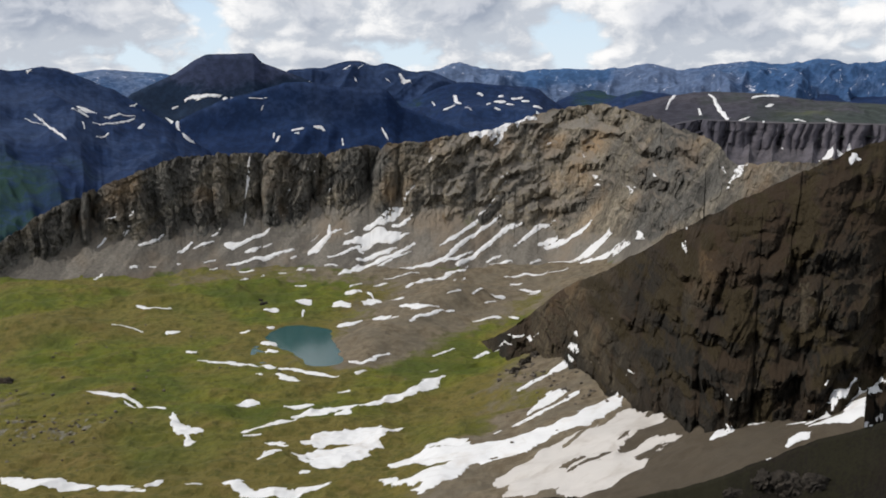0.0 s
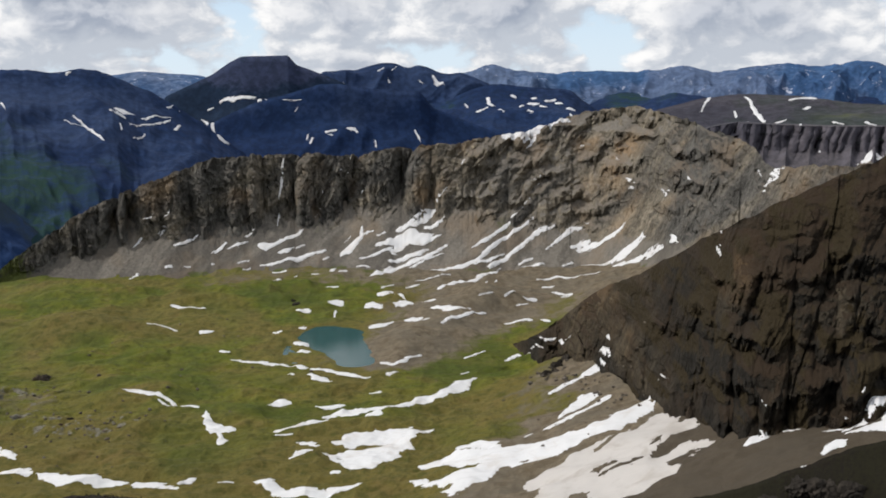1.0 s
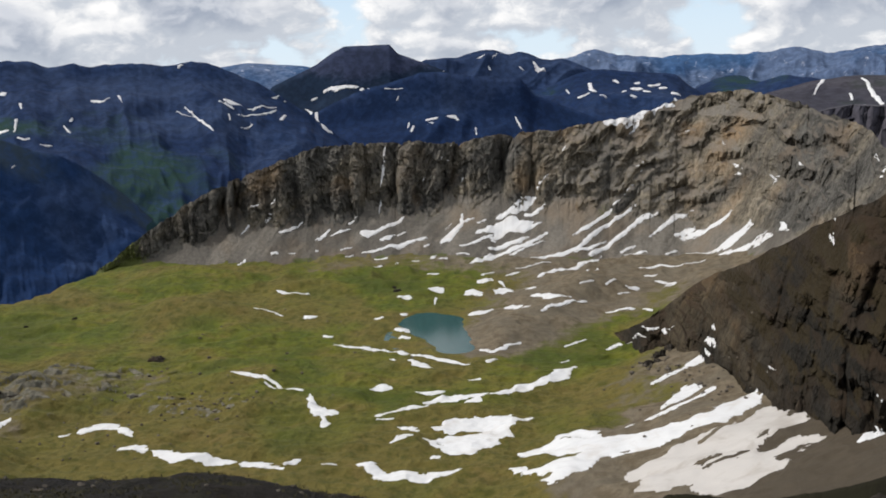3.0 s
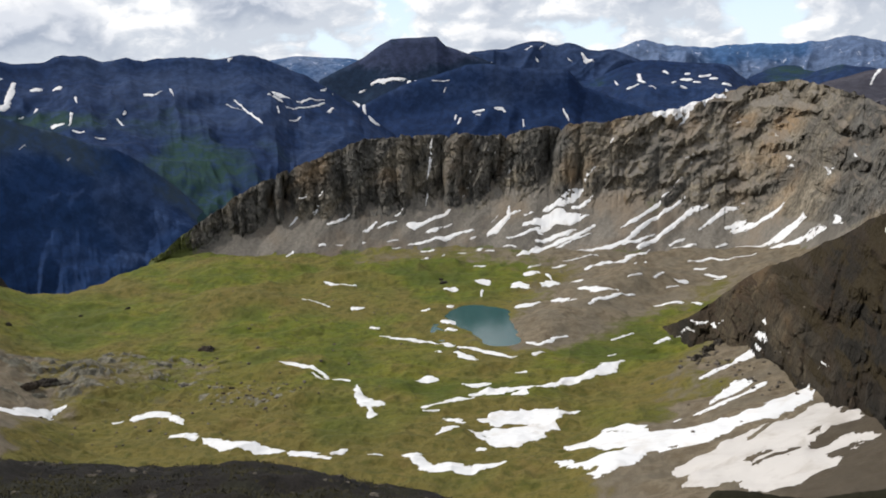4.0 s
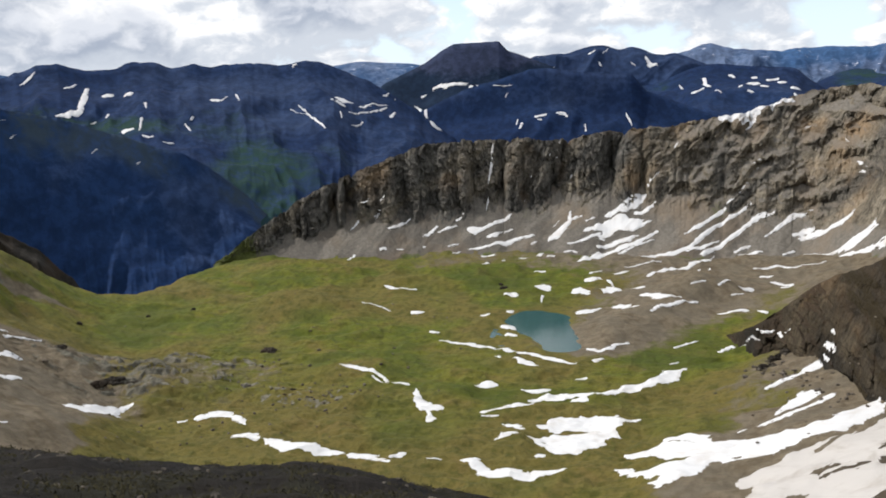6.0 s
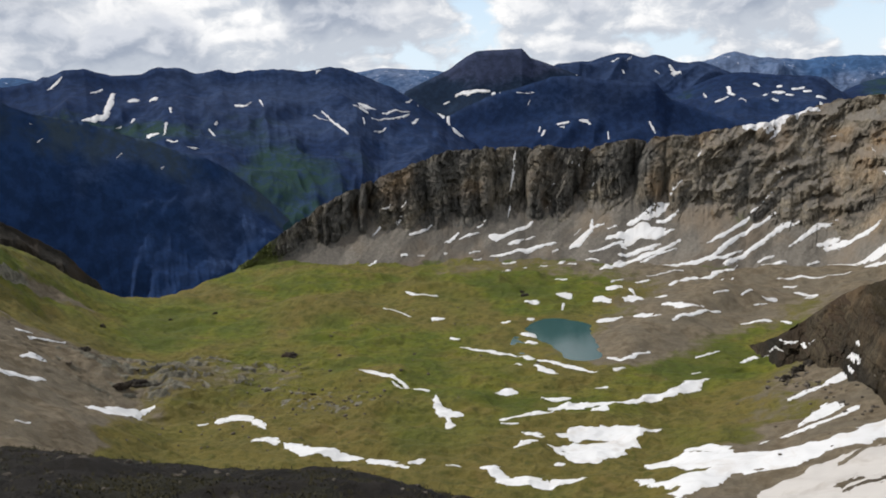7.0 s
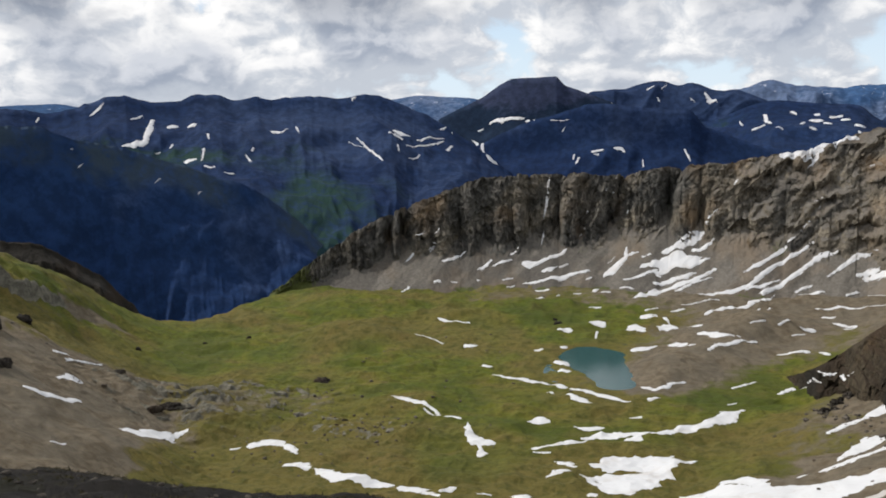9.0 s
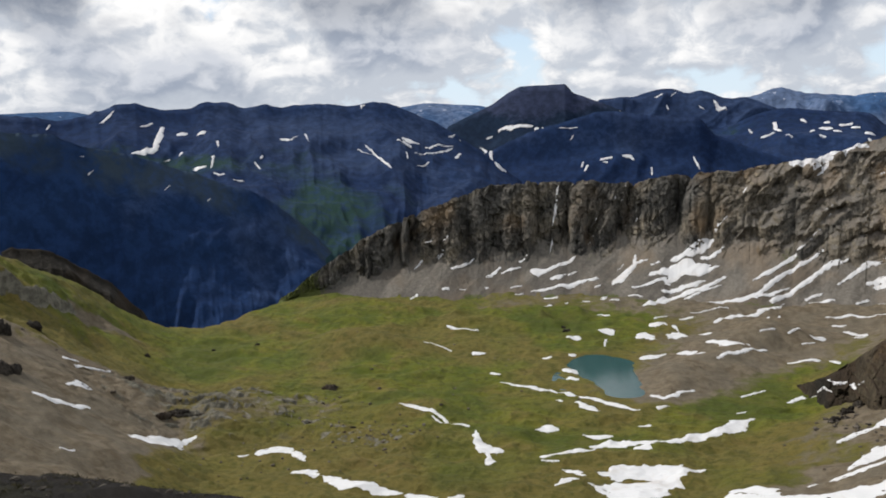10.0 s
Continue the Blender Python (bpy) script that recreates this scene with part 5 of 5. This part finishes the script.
def stone_grid(rx, ry, rz, seed, rows=26, cols=44):
    """A broken, angular lump with a flat sunken foot."""
    b, a = np.meshgrid(np.linspace(-0.42, 0.5, rows) * np.pi, np.linspace(0, 2 * np.pi, cols), indexing="ij")
    near = np.cos(a - 2 * np.pi * (a > np.pi)) * 2.0
    side = np.sin(a) * 2.0
    r = 1 + 0.20 * crag(near + 3 * seed, b * 1.6 + side, 1.1, 1.1, 801 + seed) + 0.10 * crag(near - side + seed, b * 1.6, 0.45, 0.4, 831 + seed) + 0.10 * fbm(near + seed, side + b, 3, 851)
    flat = np.cos(b) ** 0.6
    X, Y, Z = rx * r * flat * np.cos(a), ry * r * flat * np.sin(a), rz * r * np.sin(b)
    X[-1], Y[-1] = X[-1].mean(), Y[-1].mean()
    for g in (X, Y, Z):
        g[:, -1] = g[:, 0]
    Z[-1] = Z[-1].mean()
    return X, Y, Z


def outcrop(x, y, half, high):
    """A dark rock outcrop standing out of the slope."""
    n = len([o for o in scene.objects if o.name.startswith("rock_outcrop")])
    X, Y, Z = stone_grid(half, half * (0.55 + 0.2 * math.sin(n)), high * 1.25, n + 2, 40, 70)
    ob = sheet("rock_outcrop", X, Y, Z, OUTCROP, rock=0.95, grass=0.1, tone=0.4)
    ob.matrix_world = pose(x, y, drop(x, y) - 0.4 * high, 0, 0, math.degrees(math.atan2(-x, y)) + 12 * math.sin(3 * n))
    return tagged(ob, "dark craggy rock outcrop breaking through the slope", "rock", "rock outcrops")


outcrop(-676, 655, 11.5, 11.0)
outcrop(-695, 721, 7.4, 5.6)
outcrop(-592, 570, 9.5, 9.0)
outcrop(-590, 584, 7.0, 5.5)
outcrop(66, 807, 5.1, 4.5)
outcrop(77, 825, 6.1, 5.1)
outcrop(87, 844, 5.3, 4.2)
outcrop(74, 813, 3.4, 3.0)
outcrop(-229, 1135, 6.1, 2.9)
outcrop(-238, 1158, 3.1, 2.2)
outcrop(-509, 695, 10.8, 3.7)
outcrop(-514, 680, 6.3, 2.6)
outcrop(-491, 700, 6.3, 2.6)
outcrop(-594, 733, 6.9, 2.9)
outcrop(-427, 849, 8.0, 3.5)
outcrop(-657, 847, 3.4, 2.6)
outcrop(-630, 939, 3.0, 2.1)
outcrop(-587, 971, 3.0, 2.1)
outcrop(-351, 740, 2.6, 1.5)
outcrop(-353, 724, 2.1, 1.5)
outcrop(80, 211, 3.5, 1.9)
outcrop(84, 207, 4.0, 2.5)
outcrop(89, 203, 3.0, 1.9)
outcrop(73, 213, 2.8, 1.1)
outcrop(145, 587, 3.2, 8.2)
outcrop(151, 573, 2.8, 6.6)
outcrop(206, 499, 3.4, 2.7)


rng = np.random.default_rng(11)
PEBBLES = []
for k in range(6):
    lump = sheet("boulder", *stone_grid(1.0, 0.8, 0.6, 20 + k, 12, 18), STONE, rock=0.9, grass=0.0, tone=0.5)
    PEBBLES.append(lump.data)
    bpy.data.objects.remove(lump)


def boulder(name, x, y, size, label, group):
    ob = new(name, PEBBLES[int(rng.integers(6))])
    ob.matrix_world = pose(x, y, drop(x, y) + 0.2 * size, rng.uniform(-15, 15), rng.uniform(-15, 15), rng.uniform(0, 360)) @ Matrix.Diagonal((size, size * rng.uniform(0.7, 1.1), size * rng.uniform(0.6, 1.0), 1))
    return tagged(ob, label, "rock", group)


# rubble beside the knoll, and blocks strewn over the meadow and below the spur
for cx, cy, sx, sy, count in ((-333, 727, 45, 20, 70), (-405, 800, 18, 9, 18), (-495, 700, 60, 28, 45), (-380, 640, 60, 25, 35), (-300, 880, 160, 110, 40), (90, 700, 40, 60, 25)):
    for i in range(count):
        boulder("boulder", rng.normal(cx, sx), rng.normal(cy, sy), rng.uniform(0.5, 1.0) * rng.uniform(0.8, 2.4), "grey weathered boulder lying in the alpine meadow", "boulders in the basin")

for cx, cy, sx, sy, count in ((72, 812, 9, 16, 25), (86, 770, 12, 22, 25), (112, 700, 12, 24, 15)):
    for i in range(count):
        boulder("boulder", rng.normal(cx, sx), rng.normal(cy, sy), rng.uniform(0.8, 1.6) * rng.uniform(0.8, 2.0), "brown broken boulder in the rubble below the spur", "boulders below the spur")

# stones on the summit slope
for i in range(170):
    az, d = rng.uniform(-52, -6), rng.uniform(17, 46)
    x, y = around(az, d)
    boulder("stone", float(x), float(y), rng.uniform(0.05, 0.13) * rng.uniform(0.7, 1.6), "small grey stone on the dark summit slope", "stones on the summit")


def build_tufts():
    """Clumps of short dry grass on the summit slope."""
    co, faces, tint = [], [], []
    for i in range(9000):
        az, d = rng.uniform(-54, -4), rng.uniform(15, 48)
        x, y = (float(v) for v in around(az, d))
        if fbm(np.array(x / 3), np.array(y / 3), 3, 511) < rng.uniform(-0.5, 0.4):
            continue
        z = drop(x, y) - 0.02
        for b in range(6):
            t, l, s = rng.uniform(0, 6.28), rng.uniform(0.03, 0.10), rng.uniform(0.03, 0.12)
            ox, oy = rng.normal(0, 0.11, 2)
            wx, wy = 0.03 * math.cos(t + 1.57), 0.03 * math.sin(t + 1.57)
            n = len(co)
            co += [(x + ox - wx, y + oy - wy, z), (x + ox + wx, y + oy + wy, z), (x + ox + s * math.cos(t), y + oy + s * math.sin(t), z + l)]
            faces.append((n, n + 1, n + 2))
    me = bpy.data.meshes.new("grass_tufts")
    me.from_pydata(co, [], faces)
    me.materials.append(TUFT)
    return tagged(new("grass_tufts", me), "short dry olive grass tufts on the summit", "grass", kind="stuff")


TUFT, tg, tb, tpos = surface("dry_grass")
tn = tg.noise(tpos, 0.8, 3.0, 0.6)
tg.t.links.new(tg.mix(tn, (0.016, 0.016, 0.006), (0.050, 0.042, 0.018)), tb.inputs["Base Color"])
build_tufts()
